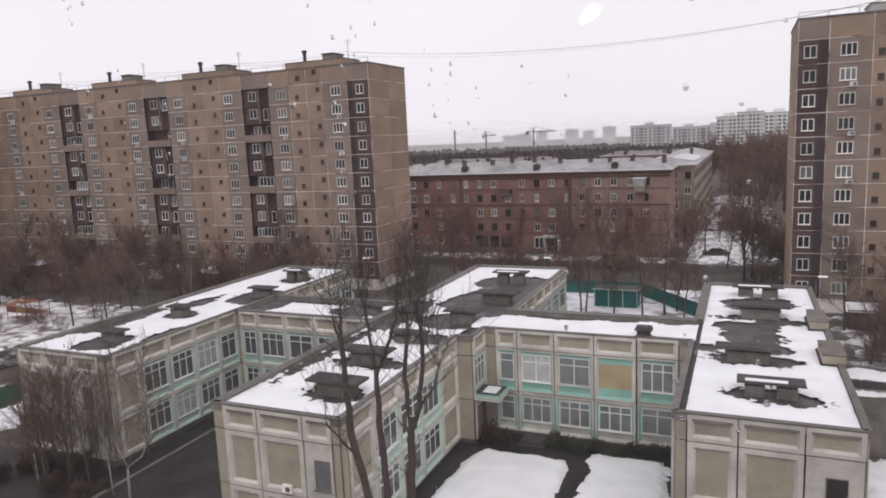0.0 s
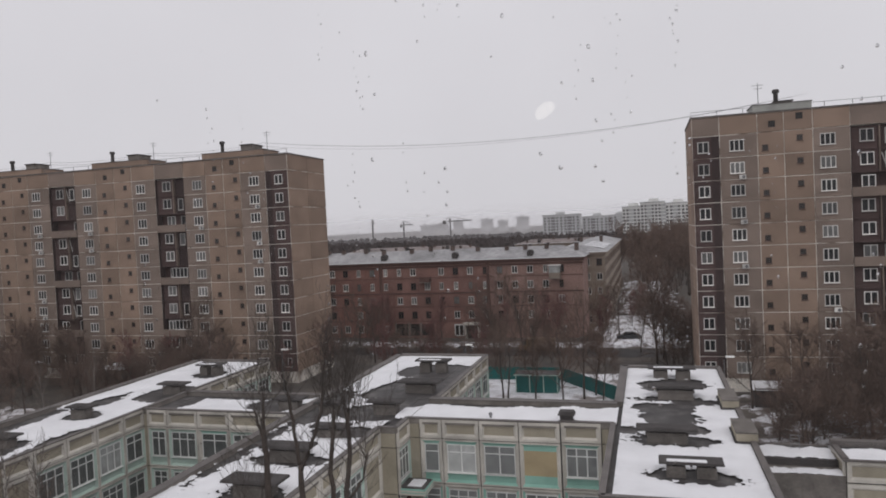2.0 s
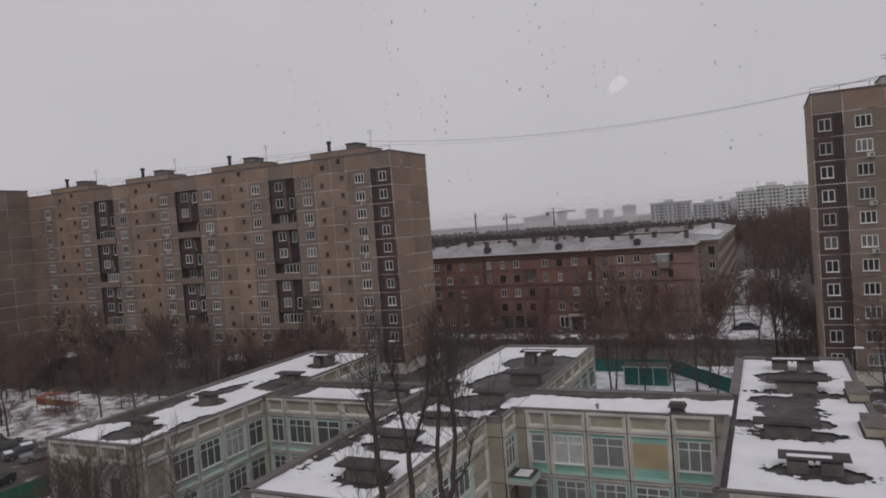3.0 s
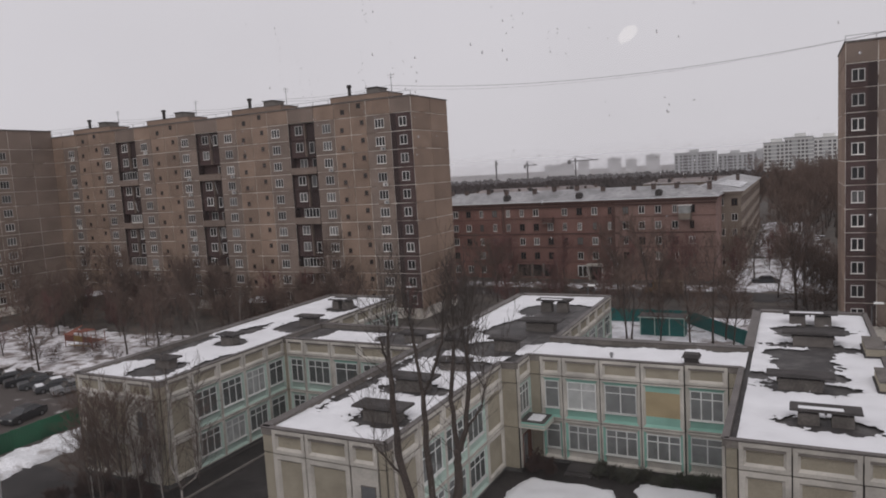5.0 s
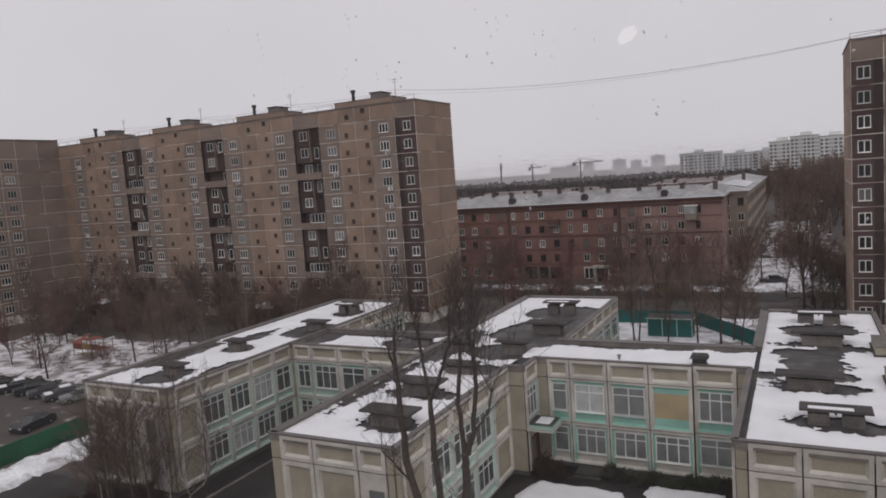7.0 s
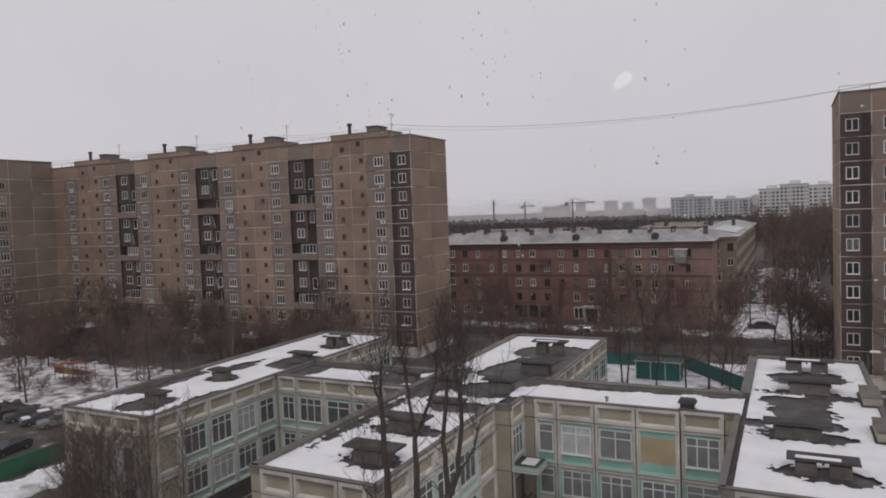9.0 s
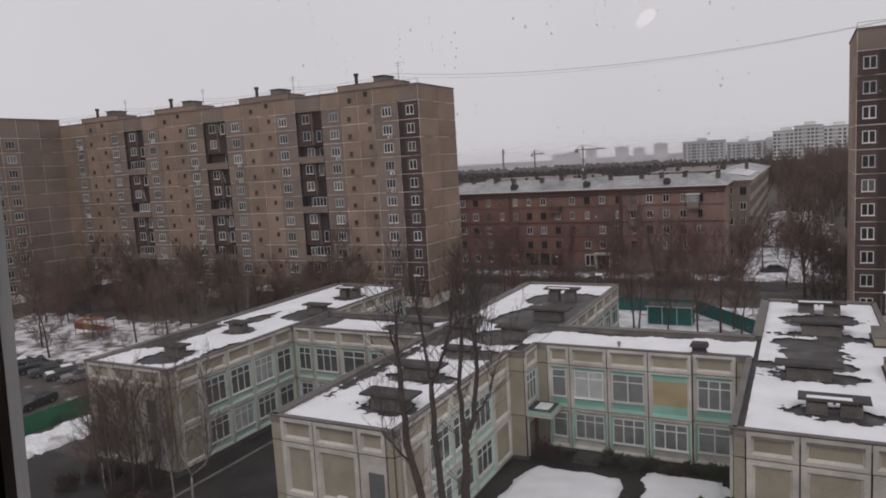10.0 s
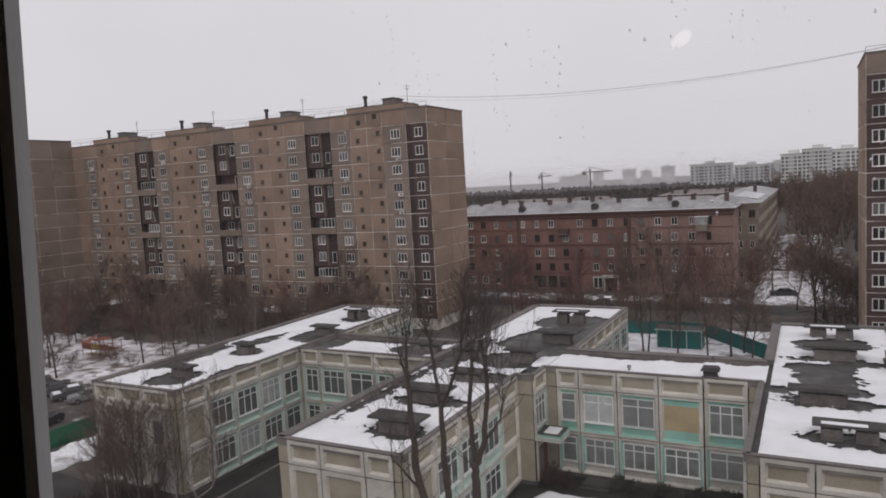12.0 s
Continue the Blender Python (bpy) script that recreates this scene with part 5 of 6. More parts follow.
# the tall trees just outside: cut-back stems that end in brooms of upright shoots
def stem_tree(label, category, group, stems, seed, bark, twig, shoots, reach, droop=0.0, rise=0.9, least=0.005):
    """stems: lists of (points, radius below, radius above); the first one is the trunk."""
    q = random.Random(seed)
    o = Vector((*stems[0][0][0][:2], 0))
    t = thing("tree", label, category, pose(*o), group)
    tr, cr = Mesh(), Mesh()
    def shoot(p, d, length, r, lev):
        n = 5 if lev == 0 else 3
        ps, rs, x = [tuple(p)], [r], Vector(p)
        for k in range(n):
            d = (d + Vector((q.gauss(0, 0.09), q.gauss(0, 0.09), (0.10 if lev == 0 else 0.05) - droop * lev))).normalized()
            x = x + d * length / n
            ps.append(tuple(x)); rs.append(max(least, r * (1 - 0.8 * (k + 1) / n)))
        cr.tube(ps, rs, bark if r > 0.035 else twig, 5 if r > 0.03 else 3, False)
        if lev < 2:
            kids = 7 if lev == 0 else 3
            for k in range(kids):
                f = 0.12 + 0.85 * (k + q.random()) / kids
                j = min(int(f * n), n - 1)
                at = Vector(ps[j]).lerp(Vector(ps[j + 1]), f * n - j)
                a = q.random() * math.tau
                shoot(at, (d * 0.9 + Vector((math.cos(a), math.sin(a), 0.3)) * 0.55).normalized(), length * q.uniform(0.25, 0.5) * (1.1 - 0.5 * f), max(least * 1.3, r * 0.42), lev + 1)
    for i, (line, r0, r1) in enumerate(stems):
        pts = [Vector(p) - o for p in line]
        fine, rad = [], []
        total = len(pts) - 1
        for j, (a, c) in enumerate(zip(pts, pts[1:])):
            for k in range(4):
                fine.append(a.lerp(c, k / 4) + Vector((q.gauss(0, 0.018), q.gauss(0, 0.018), 0)))
                rad.append((r0 + (r1 - r0) * (j + k / 4) / total) * q.uniform(0.84, 0.98))
        fine.append(pts[-1]); rad.append(r1 * 0.8)
        (tr if i == 0 else cr).tube([tuple(p) for p in fine], rad, bark, 10)
        if i or len(stems) == 1:                              # the broom at the stem's head
            for k in range(shoots):
                a = q.random() * math.tau
                out = q.uniform(0.12, 0.5)
                back = fine[-1 - q.randint(0, 3)]
                shoot(back, Vector((math.cos(a) * out, math.sin(a) * out, rise)).normalized(), reach * q.uniform(0.55, 1.1), r1 * q.uniform(0.16, 0.32), 0)
        for p, r in zip(fine, rad):                          # thin side twigs along the stem
            for k in range(2 if p.z > 8.0 else 0):
                if q.random() < 0.5:
                    a = q.random() * math.tau
                    shoot(p, Vector((math.cos(a) * 0.75, math.sin(a) * 0.75, 0.7)).normalized(), q.uniform(0.7, 2.2), 0.014, 1)
    part("trunk", tr.data("trunk", True), t)
    part("crown", cr.data("crown", True), t)
    return t


TALL = "tall bare tree with dark cut-back stems and upright twigs"
stem_tree(TALL, "tree", "tall trees by the kindergarten", [(((-11.2, 20.3, -0.3), (-11.85, 20.3, 9.9), (-12.49, 20.3, 12.6), (-12.6, 20.3, 14.5), (-12.64, 20.3, 16.3)), 0.2, 0.09),
          (((-12.61, 20.3, 15.2), (-12.72, 20.35, 16.0), (-12.95, 20.3, 16.9)), 0.07, 0.045), (((-12.64, 20.3, 16.2), (-12.6, 20.25, 16.8), (-12.5, 20.2, 17.4)), 0.08, 0.04), (((-12.3, 20.3, 11.8), (-12.75, 20.2, 12.3), (-13.4, 20.1, 13.0)), 0.06, 0.03)], 21, "bark", "darktwig", 7, 3.2)
stem_tree(TALL, "tree", "tall trees by the kindergarten", [(((-11.3, 20.95, -0.3), (-11.5, 20.95, 9.7), (-11.67, 20.95, 12.2), (-11.7, 20.95, 14.9)), 0.19, 0.10),
          (((-11.7, 20.95, 14.8), (-11.86, 20.95, 16.0), (-12.05, 20.95, 17.4)), 0.085, 0.05), (((-11.7, 20.95, 14.7), (-11.3, 20.95, 15.5), (-10.87, 20.95, 16.5), (-10.7, 20.95, 17.6)), 0.08, 0.045)], 22, "bark", "darktwig", 9, 3.2)
stem_tree(TALL, "tree", "tall trees by the kindergarten", [(((-11.1, 21.4, -0.3), (-10.88, 21.4, 9.5), (-10.69, 21.4, 12.0), (-10.67, 21.4, 12.7)), 0.22, 0.14),
          (((-10.67, 21.4, 12.5), (-10.79, 21.4, 14.5), (-10.57, 21.4, 16.7)), 0.11, 0.07), (((-10.67, 21.4, 12.4), (-10.26, 21.4, 13.5), (-10.07, 21.4, 15.2), (-10.07, 21.4, 16.6)), 0.12, 0.07),
          (((-10.2, 21.4, 13.6), (-9.7, 21.5, 14.3), (-9.5, 21.6, 15.2)), 0.05, 0.03)], 27, "bark", "darktwig", 11, 3.7)
BIRCH = "slender pale birch with a forked stem and thin twigs"
stem_tree(BIRCH, "birch", "birches by the kindergarten", [(((-26.1, 22.0, -0.2), (-25.95, 22.0, 6.0), (-25.76, 22.0, 8.6)), 0.085, 0.055),
          (((-25.76, 22.0, 8.5), (-26.4, 22.0, 9.6), (-26.2, 22.0, 11.6), (-25.9, 22.0, 13.1), (-26.4, 22.1, 15.0)), 0.045, 0.02), (((-25.76, 22.0, 8.5), (-24.75, 22.0, 9.2), (-24.15, 22.0, 10.4), (-24.15, 22.0, 12.0), (-24.2, 22.0, 13.4)), 0.05, 0.02)],
          31, "birch", "paletwig", 7, 2.2, 0.08, 0.8, 0.0055)
for x, y, h, lean, seed in ((-38.8, 31.5, 8.6, 0.03, 37), (-45.5, 31.0, 8.4, -0.02, 42), (-62, 57, 11, 0.02, 43), (-57.5, 60, 11.5, -0.03, 44)):
    q = random.Random(seed)
    t = thing("tree", "slender pale birch with thin hanging twigs", "birch", pose(x, y, 0), "birches by the kindergarten")
    a, b = grow(q, h, 0.5, 3, (20, 9, 12), 0.07, "birch", "paletwig", (7, 4, 3, 3), lean, 0.22, 0.38, 0.4, 0.008)
    part("trunk", a, t); part("crown", b, t)

# woods on the horizon: uneven low crowns joined into one
s = Mesh()
q = random.Random(5)
for i in range(3800):
    r = q.uniform(420, 930)
    a = radians(q.uniform(-40, 14))
    x, y = r * math.tan(a), r
    h = q.uniform(8.5, 12.5)
    w = q.uniform(1.8, 3.6)
    n = 5
    top = (x + q.uniform(-1, 1), y, h)
    ring = [(x + w * math.cos(math.tau * k / n) * q.uniform(0.8, 1.2), y + w * math.sin(math.tau * k / n), h * q.uniform(0.6, 0.85)) for k in range(n)]
    foot = [(p[0], p[1], 0) for p in ring]
    for k in range(n):
        s.face([ring[k], ring[(k + 1) % n], top], "farwoods")
        s.face([foot[k], foot[(k + 1) % n], ring[(k + 1) % n], ring[k]], "farwoods")
thing("far_woods", "dark line of bare woods on the horizon", "woods", kind="stuff", data=s.data("far_woods"))


# ---- yard things ----
def car_meshes(paint):
    def make():
        prof = [(-2.15, 0.35), (-2.15, 0.72), (-2.0, 0.9), (-1.0, 0.98), (-0.35, 1.42), (0.95, 1.45), (1.65, 1.0), (2.1, 0.92), (2.15, 0.4)]
        s = Mesh()
        lo = [(x, z if z < 1.0 else 0.95) for x, z in prof]
        for sg in (-1, 1):
            s.face([(x, sg * 0.875, z) for x, z in (lo if sg < 0 else reversed(lo))], paint)
            s.face([(x, sg * y, z) for x, z, y in (((-1.0, 0.98, 0.8), (0.0, 0.98, 0.8), (1.65, 1.0, 0.8), (0.95, 1.43, 0.64), (-0.35, 1.40, 0.64)) if sg < 0 else ((-0.35, 1.40, 0.64), (0.95, 1.43, 0.64), (1.65, 1.0, 0.8), (-1.0, 0.98, 0.8)))], "carglass")
        for a, b in zip(prof, prof[1:]):
            ya = 0.66 if a[1] > 1.2 else 0.82 if 0.94 < a[1] else 0.875
            yb = 0.66 if b[1] > 1.2 else 0.82 if 0.94 < b[1] else 0.875
            g_ = (a[1] > 1.2) != (b[1] > 1.2)
            s.face([(a[0], -ya, a[1]), (b[0], -yb, b[1]), (b[0], yb, b[1]), (a[0], ya, a[1])], "carglass" if g_ else paint)
        s.box(-2.1, 2.1, -0.8, 0.8, 0.2, 0.36, "black")
        w = Mesh(); w.tube([(0, -0.1, 0), (0, 0.1, 0)], [0.32, 0.32], "tyre", 14)
        rim = Mesh(); rim.tube([(0, -0.108, 0), (0, 0.108, 0)], [0.18, 0.18], "metal", 10)
        lamp = Mesh(); lamp.box(-0.03, 0.03, -0.16, 0.16, -0.07, 0.07, "lampglass")
        return s.data("body"), w.data("wheel"), rim.data("rim"), lamp.data("headlight")
    return cached(("car", paint), make)


def car(x, y, turn, paint, label, snowy=False):
    c = thing("car", label, "car", pose(x, y, 0.02, 0, 0, turn), "parked cars")
    b, w, r, lamp = car_meshes(paint)
    part("body", b, c)
    for wx in (-1.35, 1.35):
        for wy in (-0.78, 0.78):
            wh = part("wheel", w, c, pose(wx, wy, 0.32))
            part("rim", r, wh)
    if snowy:
        s = Mesh(); s.box(-0.3, 0.9, -0.6, 0.6, 1.43, 1.5, "snow", 0.05); s.box(-1.95, -1.1, -0.7, 0.7, 0.93, 1.0, "snow", 0.04)
        part("snow_cover", s.data("snow_cover"), c, None, "thin wet snow")
    for wy in (-0.62, 0.62):
        part("headlight", lamp, c, pose(-2.15, wy, 0.68))
    return c


for i, (x, y, p) in enumerate(((-90.5, 49.6, "cardark"), (-87.2, 50.0, "cardark"), (-84.0, 50.0, "cardark"), (-80.9, 49.8, "cargrey"), (-77.6, 49.6, "cargrey"), (-74.4, 49.6, "carsilver"))):
    car(x, y, 62 + i, p, {"cardark": "dark", "cargrey": "mid-grey", "carsilver": "silver"}[p] + " parked car" + (" with snow" if i in (1, 4) else "") + " in slush by the drive", i in (1, 4))
car(-70.5, 41.5, 100, "cardark", "dark car parked beside the green fence")
car(-32.5, 118.3, 2, "cargrey", "mid-grey car standing on the wet street")
car(-10.8, 130.5, 20, "cardark", "dark car parked by the brick block corner")
car(-4.2, 133.0, 8, "cardark", "dark car parked in the snowy clearing")
v = thing("shed", "dark red-brown metal box beside the fence", "metal box", pose(-66.3, 47.5, 0))
s = Mesh(); s.box(-1.3, 1.3, -1, 1, 0, 2.0, "rust"); part("body", s.data("body"), v)
s = Mesh(); s.box(-1.4, 1.4, -1.1, 1.1, 2.0, 2.12, "snow", 0.06); part("lid", s.data("lid"), v)


def fence(name, label, x0, y0, x1, y1, h, m, step=2.5):
    f = thing(name, label, "fence", pose(x0, y0, 0, 0, 0, math.degrees(math.atan2(y1 - y0, x1 - x0))), "fences")
    L = math.hypot(x1 - x0, y1 - y0)
    n = max(1, round(L / step))
    w = L / n
    def mk():
        s = Mesh(); s.box(0.05, w - 0.05, -0.02, 0.02, 0.12, h, m)
        k = int(w / 0.25)
        for i in range(k):
            s.box(0.1 + i * 0.25, 0.16 + i * 0.25, -0.045, -0.02, 0.12, h, m)
        s.box(0.0, w, -0.05, 0.05, h - 0.06, h, m)
        return s.data("fence_panel")
    me = mk()
    pm = Mesh(); pm.box(-0.05, 0.05, -0.05, 0.05, -0.1, h + 0.08, m)
    po = pm.data("post")
    for i in range(n + 1):
        part("post", po, f, pose(i * w, 0, 0))
        if i < n:
            part("fence_panel", me, f, pose(i * w, 0, 0))
    return f


fence("fence", "green sheet fence along the yard drive", -62.6, 20, -63.0, 43.5, 1.9, "green")
fence("fence", "teal sheet fence round the sports court", -25, 98, -12.5, 98, 2.0, "teal")
fence("fence", "teal sheet fence round the sports court", -12.5, 98, -3.5, 86, 2.0, "teal")

hut = thing("pavilion", "teal play pavilion with pale posts and a flat roof", "pavilion", pose(-14.9, 90.5, 0))
s = Mesh(); s.box(-2.8, 2.8, 2.2, 2.3, 0, 2.5, "teal"); s.box(-2.8, -2.7, 0, 2.2, 0, 2.5, "teal"); s.box(2.7, 2.8, 0, 2.2, 0, 2.5, "teal")
part("wall", s.data("wall"), hut)
s = Mesh(); s.box(-0.05, 0.05, -0.05, 0.05, 0, 2.5, "kpale"); post = s.data("post")
for i in range(4):
    part("post", post, hut, pose(-2.75 + i * 1.83, -0.03, 0))
s = Mesh(); s.box(-0.86, 0.86, 0.0, 0.05, 0.08, 1.25, "teal"); s.box(-0.86, 0.86, 0.01, 0.045, 1.3, 2.42, "teal"); board = s.data("front_board")
for i in range(3):
    part("front_board", board, hut, pose(-1.83 + i * 1.83, 0, 0))
s = Mesh(); s.box(-3.0, 3.0, -0.3, 2.6, 2.5, 2.62, "kpale"); s.box(-2.95, 2.95, -0.2, 2.5, 2.62, 2.66, "felt"); part("roof", s.data("roof"), hut)

van = thing("van", "ochre delivery van parked on the far street", "van", pose(-19.0, 119.5, 0.02))
s = Mesh(); s.box(-2.0, 2.9, -1.05, 1.05, 0.5, 2.5, "ochrevan", 0.05); s.box(-3.3, -2.0, -1.0, 1.0, 0.5, 1.5, "ochrevan", 0.03); s.box(-2.9, -2.0, -0.95, 0.95, 1.5, 2.2, "carglass", 0.1)
part("body", s.data("body"), van)
for x in (-2.4, 1.9):
    for y in (-0.95, 0.95):
        w = Mesh(); w.tube([(0, -0.12, 0), (0, 0.12, 0)], [0.4, 0.4], "tyre", 12); part("wheel", w.data("wheel"), van, pose(x, y, 0.4))

play = thing("climbing_frame", "orange and yellow playground climbing frame in snow", "climbing frame", pose(-94, 64.5, 0))
for i in range(4):
    for j in range(2):
        s = Mesh(); s.tube([(0, 0, 0), (0, 0, 2.6)], [0.06, 0.06], "orange", 6); part("post", s.data("post"), play, pose(-3 + i * 2, j * 2.2, 0))
for i in range(3):
    s = Mesh(); s.box(-0.95, 0.95, 0, 2.2, 1.2, 1.3, "orange"); s.box(-0.95, 0.95, -0.04, 0.02, 1.3, 2.1, "orange" if i != 1 else "yellow"); part("deck", s.data("deck"), play, pose(-2 + i * 2, 0, 0))
s = Mesh(); s.face([(-1, -1.6, 2.6), (1, -1.6, 2.6), (0, 1.1, 3.6)], "orange"); s.box(-1.1, 1.1, -0.1, 2.3, 2.6, 2.75, "orange", 0.3); part("roof", s.data("roof"), play)
s = Mesh(); s.box(-0.4, 0.4, -3.0, 0, 0.4, 0.5, "yellow"); part("slide", s.data("slide"), play, pose(2, 0, 0.2, -18))


def entrance(x, w):
    e = thing("entrance_canopy", "low concrete entrance porch with snow on its roof", "entrance porch", pose(x, 88.5, 0), "entrance porches")
    s = Mesh(); s.box(-w / 2, w / 2, 2.5, 5.3, 0, 2.6, "concrete"); s.box(-w / 2, -w / 2 + 0.3, 0, 2.5, 0, 2.6, "concrete"); s.box(w / 2 - 0.3, w / 2, 0, 2.5, 0, 2.6, "concrete"); part("wall", s.data("wall"), e)
    s = Mesh(); s.box(-w / 2 - 0.2, w / 2 + 0.2, -0.3, 5.3, 2.6, 2.8, "darkconc"); part("roof", s.data("roof"), e)
    s = Mesh(); s.box(-w / 2 - 0.1, w / 2 + 0.1, -0.2, 5.2, 2.8, 3.0, "snow", 0.12); part("snow", s.data("snow"), e)


for x in (-125, -103, -82, -61):
    entrance(x, 5)
v = thing("shed", "small shed with a snowy lean-to roof among shrubs", "shed", pose(12.6, 87.2, 0))
s = Mesh(); s.box(-1.5, 1.5, -1.2, 1.2, 0, 2.3, "darkconc"); part("body", s.data("body"), v)
s = Mesh(); s.face([(-1.7, -1.4, 2.2), (1.7, -1.4, 2.2), (1.7, 1.4, 2.7), (-1.7, 1.4, 2.7)], "snow"); s.box(-1.7, 1.7, -1.4, 1.4, 2.0, 2.18, "darkconc"); part("roof", s.data("roof"), v)


def lamp_post(x, y, h=7.5):
    p = thing("street_lamp", "slim grey street lamp with a small pale head", "street lamp", pose(x, y, 0), "street lamps")
    s = Mesh(); s.tube([(0, 0, 0), (0, 0, h), (0.3, -0.3, h + 0.4)], [0.09, 0.06, 0.05], "metal", 6); part("pole", s.data("pole"), p)
    s = Mesh(); s.box(0.1, 0.9, -0.5, -0.2, h + 0.35, h + 0.5, "white", 0.04); part("head", s.data("head"), p)


for x, y, h in ((-20.5, 76, 8.8), (-42, 72.5, 8.8), (6.5, 71, 8.6)):
    lamp_post(x, y, h)


def cable(a, b, sag, r=0.018):
    c = thing("cable", "thin black overhead cable between the block roofs", "cable", group="overhead cables")
    s = Mesh()
    pts = []
    for i in range(25):
        t = i / 24
        p = Vector(a).lerp(Vector(b), t)
        p.z -= sag * 4 * t * (1 - t)
        pts.append(tuple(p))
    s.tube(pts, [r] * 25, "black", 4)
    part("wire", s.data("wire"), c)


cable((-58, 98, 37.4), (18, 97, 37.0), 2.6, 0.022)
cable((-60, 99, 37.2), (20, 97, 37.3), 2.9, 0.012)
for a, b in ((-58, -80), (-80, -101), (-101, -122), (-122, -150)):
    cable((a, 98, 37.4), (b, 98, 37.4), 0.5)
    cable((a, 96.5, 36.9), (b, 96.5, 37.0), 0.7)

# ---- the window that the phone looks out of, and the room behind it ----
PY = 0.80
EZ = 22.6
room = thing("wall_window", "plain plastered window wall of the room", "wall", kind="structure")
s = Mesh()
s.box(-3.2, -2.4, PY + 0.02, PY + 0.20, EZ - 1.6, EZ + 1.3, "plaster")
s.box(1.9, 3.2, PY + 0.02, PY + 0.20, EZ - 1.6, EZ + 1.3, "plaster")
s.box(-2.4, 1.9, PY + 0.02, PY + 0.20, EZ - 1.6, EZ - 1.15, "plaster")
s.box(-2.4, 1.9, PY + 0.02, PY + 0.20, EZ + 1.0, EZ + 1.3, "plaster")
part("wall", s.data("wall"), room)
for nm, dims, m in (("wall_back", (-3.3, 3.3, -4.2, -4.0, EZ - 1.7, EZ + 1.4), "plaster"), ("wall_west", (-3.4, -3.2, -4.0, PY + 0.4, EZ - 1.7, EZ + 1.4), "plaster"),
                    ("wall_east", (3.2, 3.4, -4.0, PY + 0.4, EZ - 1.7, EZ + 1.4), "plaster"), ("floor", (-3.2, 3.2, -4.0, PY + 0.4, EZ - 1.8, EZ - 1.6), "parquet"), ("ceiling", (-3.2, 3.2, -4.0, PY + 0.4, EZ + 1.3, EZ + 1.5), "plaster")):
    s = Mesh(); s.box(*dims, m)
    thing(nm, "plain room " + nm.split("_")[0], nm.split("_")[0], kind="structure", data=s.data(nm))
s = Mesh(); s.box(-3.4, 3.4, -4.2, PY + 0.2, -0.2, EZ - 1.8, "grey")
thing("wall_below", "plain panel wall of the house below the room", "wall", kind="structure", data=s.data("wall_below"))
wf = thing("window_1", "white plastic window with a rain-spotted pane", "window", kind="structure")
s = Mesh()
WX = -1.56
s.box(WX - 0.05, WX, PY - 0.012, PY + 0.02, EZ - 1.15, EZ + 1.0, "plastic")
s.box(1.84, 1.9, PY - 0.04, PY + 0.06, EZ - 1.15, EZ + 1.0, "plastic")
s.box(WX, 1.84, PY - 0.04, PY + 0.06, EZ - 1.15, EZ - 1.09, "plastic")
s.box(WX, 1.84, PY - 0.04, PY + 0.06, EZ + 0.94, EZ + 1.0, "plastic")
LEAN = 0.066                                                  # the sash hangs a little out of true
s.v[:8] = [(x + LEAN * (z - 21.95), y, z) for x, y, z in s.v[:8]]
part("window_frame", s.data("window_frame"), wf)
# black slab beyond the sash: gasket and frame side, shade put into the colour
s = Mesh(); s.box(-2.4, WX - 0.05, PY - 0.02, PY + 0.04, EZ - 1.15, EZ + 1.0, "gasketshade")
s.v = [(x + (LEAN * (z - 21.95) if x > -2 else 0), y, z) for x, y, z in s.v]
part("gasket", s.data("gasket"), wf, None, "black gasket and frame side, shade put into the black")
s = Mesh(); s.box(-2.4, 2.0, PY - 0.28, PY + 0.02, EZ - 1.20, EZ - 1.15, "plastic")
part("window_sill", s.data("window_sill"), wf)
gm = bpy.data.materials.new("clear_pane")
gm.use_nodes = True
n, l = gm.node_tree.nodes, gm.node_tree.links
n.clear()
o, mix, tr, gl = n.new("ShaderNodeOutputMaterial"), n.new("ShaderNodeMixShader"), n.new("ShaderNodeBsdfTransparent"), n.new("ShaderNodeBsdfGlossy")
gl.inputs["Roughness"].default_value = 0.02
tr.inputs["Color"].default_value = (0.97, 0.975, 0.975, 1)
mix.inputs[0].default_value = 0.05
# thin translucent layer added to imitate veiling glare, which lifts the darks
glare, glare_mix, streak, spread = n.new("ShaderNodeBsdfTranslucent"), n.new("ShaderNodeMixShader"), n.new("ShaderNodeTexNoise"), n.new("ShaderNodeMapRange")
streak.inputs["Scale"].default_value = 3.0
spread.inputs["To Min"].default_value, spread.inputs["To Max"].default_value = 0.015, 0.05
glare.inputs["Color"].default_value = (0.8, 0.78, 0.76, 1)
pos = n.new("ShaderNodeNewGeometry")
l.new(pos.outputs["Position"], streak.inputs["Vector"]); l.new(streak.outputs[0], spread.inputs["Value"]); l.new(spread.outputs[0], glare_mix.inputs[0])
l.new(tr.outputs[0], glare_mix.inputs[1]); l.new(glare.outputs[0], glare_mix.inputs[2])
l.new(glare_mix.outputs[0], mix.inputs[1]); l.new(gl.outputs[0], mix.inputs[2]); l.new(mix.outputs[0], o.inputs[0])
M["pane"] = gm
s = Mesh(); s.face([(WX, PY, EZ - 1.09), (1.84, PY, EZ - 1.09), (1.84, PY, EZ + 0.94), (WX, PY, EZ + 0.94)], "pane")
pane = part("pane", s.data("pane"), wf)
pane.visible_shadow = False

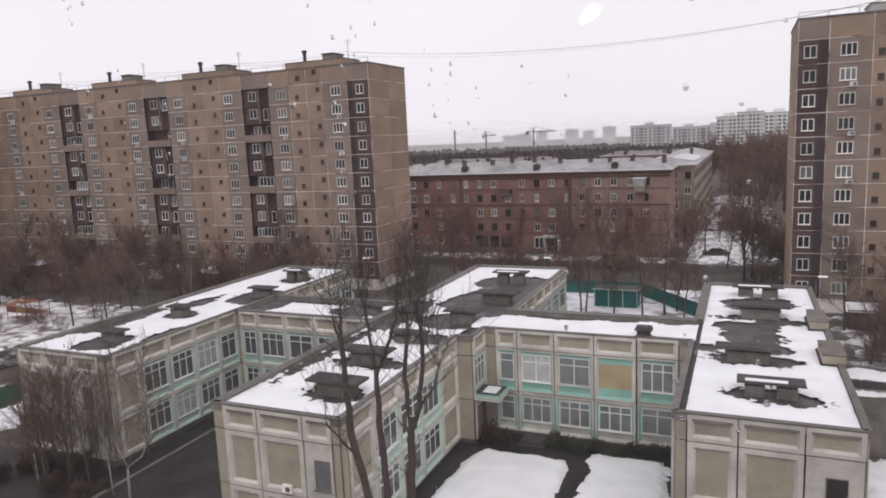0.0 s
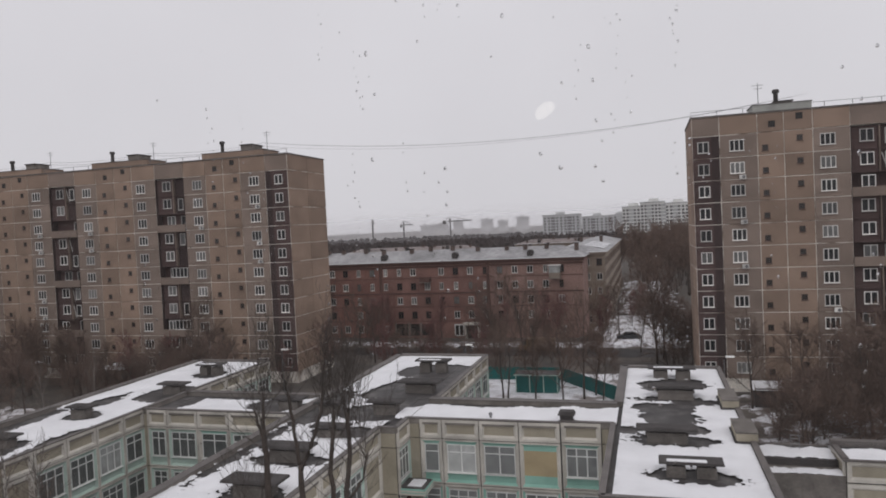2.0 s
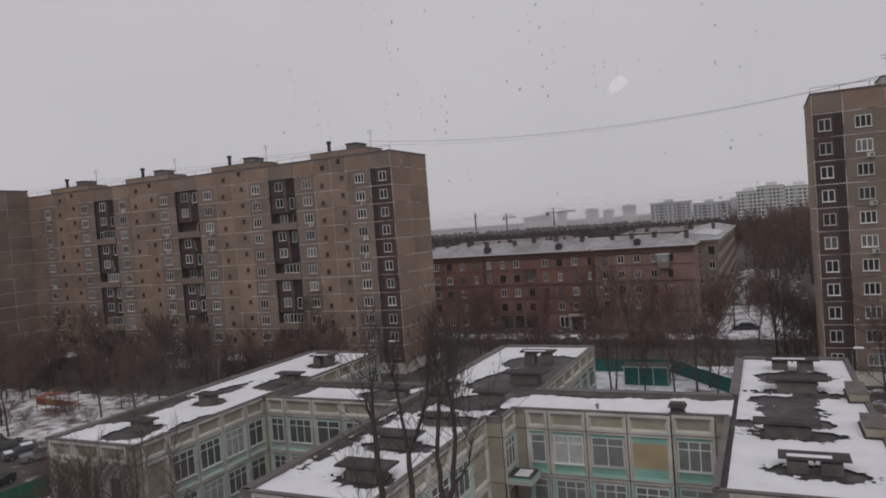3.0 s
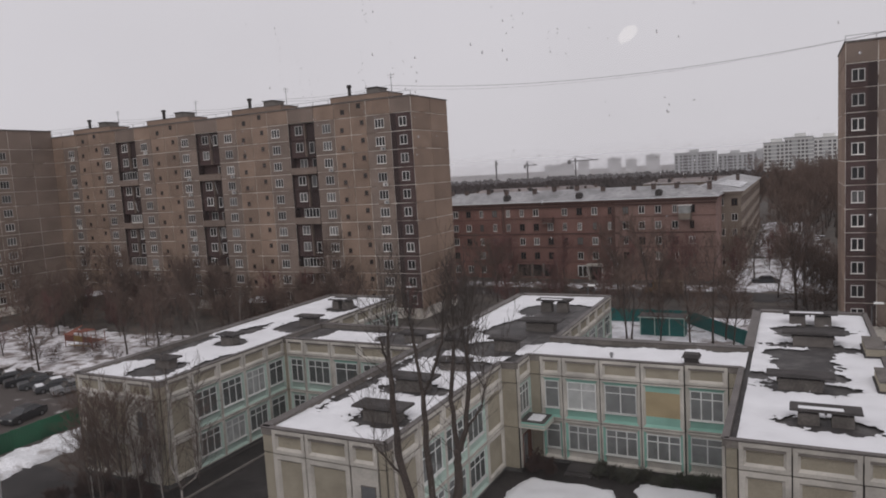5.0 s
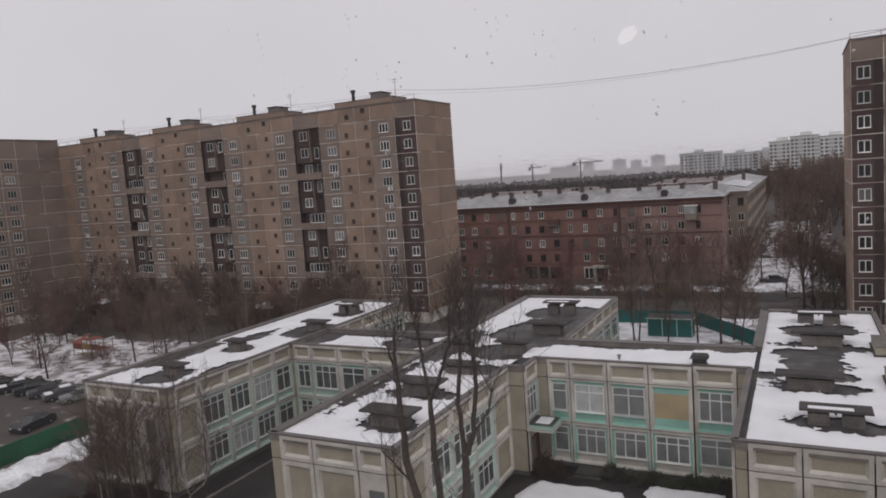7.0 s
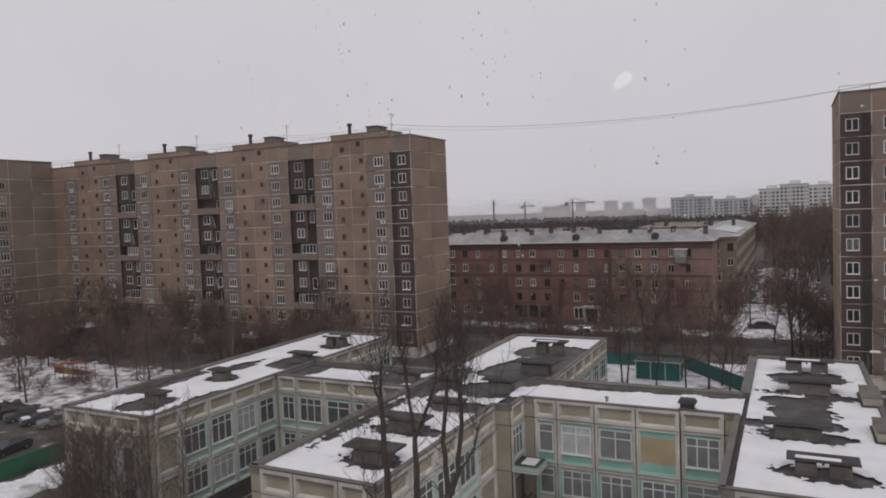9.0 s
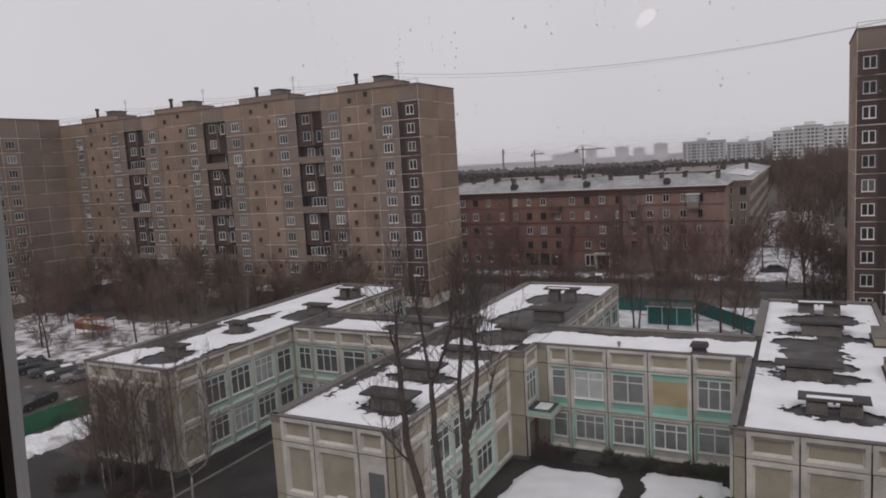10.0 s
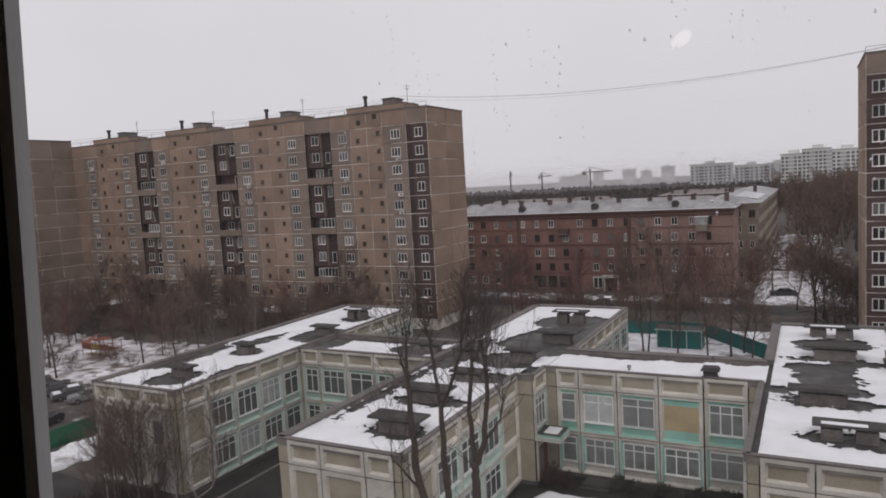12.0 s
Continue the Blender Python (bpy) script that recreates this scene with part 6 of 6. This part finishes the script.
# rain drops, in loose vertical runs on the outside of the pane
wm = bpy.data.materials.new("rain_water")
wm.use_nodes = True
wb = wm.node_tree.nodes["Principled BSDF"]
wb.inputs["Transmission Weight"].default_value, wb.inputs["Roughness"].default_value, wb.inputs["IOR"].default_value = 1.0, 0.08, 1.33
wb.inputs["Base Color"].default_value = (0.97, 0.97, 0.98, 1)
wn2, wl2 = wm.node_tree.nodes, wm.node_tree.links
clear, blend = wn2.new("ShaderNodeBsdfTransparent"), wn2.new("ShaderNodeMixShader")
blend.inputs[0].default_value = 0.58
wl2.new(wb.outputs[0], blend.inputs[1]); wl2.new(clear.outputs[0], blend.inputs[2]); wl2.new(blend.outputs[0], wn2["Material Output"].inputs[0])
M["water"] = wm
s = Mesh()
q = random.Random(8)
def drop(x, z, r):
    i = len(s.v)
    st = q.uniform(0.9, 1.5)
    n = 7
    s.v.append((x, PY + 0.004 + r * 0.55, z))
    for lev, (f, h) in enumerate(((0.62, 0.42), (1.0, 0.0))):
        for k in range(n):
            a = math.tau * k / n
            s.v.append((x + r * f * math.cos(a) * q.uniform(0.85, 1.15), PY + 0.004 + r * h, z + r * f * st * math.sin(a) * q.uniform(0.85, 1.15)))
    for k in range(n):
        b, c = i + 1 + k, i + 1 + (k + 1) % n
        s.f += [(i, b, c), (b, b + n, c + n, c)]
    s.f.append(tuple(i + 1 + n + k for k in reversed(range(n))))
    s.k += [s.slot("water")] * (2 * n + 1)
for run in range(17):
    x = q.uniform(-0.75, 0.5)
    z = EZ + q.uniform(0.05, 0.5)
    for k in range(q.randint(3, 9)):
        drop(x + q.gauss(0, 0.006), z, q.uniform(0.0007, 0.0022))
        z -= q.uniform(0.008, 0.045)
for run in range(44):                                        # a denser field of fine drops
    x = q.uniform(-0.62, 0.04)
    z = EZ + q.uniform(0.02, 0.36)
    for k in range(q.randint(2, 8)):
        drop(x + q.gauss(0, 0.0022), z, q.uniform(0.0005, 0.00125))
        z -= q.uniform(0.004, 0.014)
for k in range(70):
    drop(q.uniform(-0.78, 0.9), EZ + q.uniform(-0.4, 0.5), q.uniform(0.0007, 0.0024))
drops = thing("raindrops", "small clear raindrops running down the window pane", "raindrops", kind="stuff", data=s.data("raindrops", True))
drops.visible_shadow = False

# houseplant on the sill
plant = thing("houseplant", "dark green leafy houseplant in a clay pot on the window sill", "houseplant", pose(0.05, 0.66, EZ - 0.835))
s = Mesh(); s.tube([(0, 0, -0.34), (0, 0, -0.12)], [0.075, 0.11], "pot", 18); part("pot", s.data("pot", True), plant)
s = Mesh(); s.tube([(0, 0, -0.13), (0, 0, -0.114)], [0.1, 0.1], "soil", 18); part("soil", s.data("soil"), plant)


def leaf(size, wid, tilt, turn, stem, blunt):
    s = Mesh()
    n = 14
    mid, left, right = [], [], []
    for i in range(n + 1):
        t = 0.5 - 0.5 * math.cos(math.pi * i / n)
        w = wid * (max(0, 1 - abs(2 * t - 1) ** blunt) ** 0.5 if blunt else math.sin(math.pi * min(1, t * 0.86 + 0.1)) ** 0.6) * (1 + 0.09 * math.sin(9 * t + size * 70))
        z = size * t
        b = 0.25 * size * t * t
        mid.append((0, b + 0.012, z)); left.append((-w, b, z)); right.append((w, b, z))
    for i in range(n):
        s.face([left[i], mid[i], mid[i + 1], left[i + 1]], "leaf")
        s.face([mid[i], right[i], right[i + 1], mid[i + 1]], "leaf")
    s.tube([(0, 0, -stem), (0, 0.0, 0.01)], [0.004, 0.003], "leaf", 5)
    return s.data("leaf", True), Matrix.Rotation(radians(turn), 4, "Z") @ Matrix.Rotation(radians(tilt), 4, "X")


for x, z, size, wid, tilt, turn, blunt in ((0.002, 0.26, 0.147, 0.025, -3, 12, 2.4), (-0.021, 0.245, 0.14, 0.018, -6, -8, 2.2), (0.0227, 0.262, 0.15, 0.015, -2, -6, 3.4), (0.005, 0.319, 0.125, 0.0022, 52, 105, 0),
                                           (-0.02, 0.20, 0.10, 0.03, 40, 100, 2.2), (0.0, 0.2, 0.12, 0.035, 55, 150, 2.2), (-0.04, 0.2, 0.12, 0.03, 55, 250, 2.2)):
    me, rm = leaf(size, wid, tilt, turn, 0.12, blunt)
    part("leaf", me, plant, Matrix.Translation((x, 0, z)) @ rm)
s = Mesh(); s.tube([(0, 0, -0.14), (0.01, 0, 0.08), (0.0, 0, 0.3)], [0.011, 0.008, 0.005], "leaf", 6); part("stem", s.data("stem"), plant)

# ceiling lamp of the room, seen as a pale gleam in the pane
em = bpy.data.materials.new("lamp_glow")
em.use_nodes = True
eb = em.node_tree.nodes["Principled BSDF"]
eb.inputs["Emission Color"].default_value, eb.inputs["Emission Strength"].default_value = (1.0, 0.93, 0.80, 1), 3.0
M["glow"] = em
lamp = thing("ceiling_lamp", "lit white ceiling lamp hanging in the room", "lamp", pose(-0.64, -2.4, EZ + 0.74))
s = Mesh(); s.tube([(-0.045, 0, -0.03), (-0.01, 0, 0.0), (0.02, 0, 0.02), (0.05, 0, 0.035)], [0.018, 0.034, 0.036, 0.02], "glow", 14); part("shade", s.data("shade", True), lamp)
s = Mesh(); s.tube([(0, 0, 0.05), (0, 0, 0.55)], [0.008, 0.008], "black", 6); part("cord", s.data("cord"), lamp)
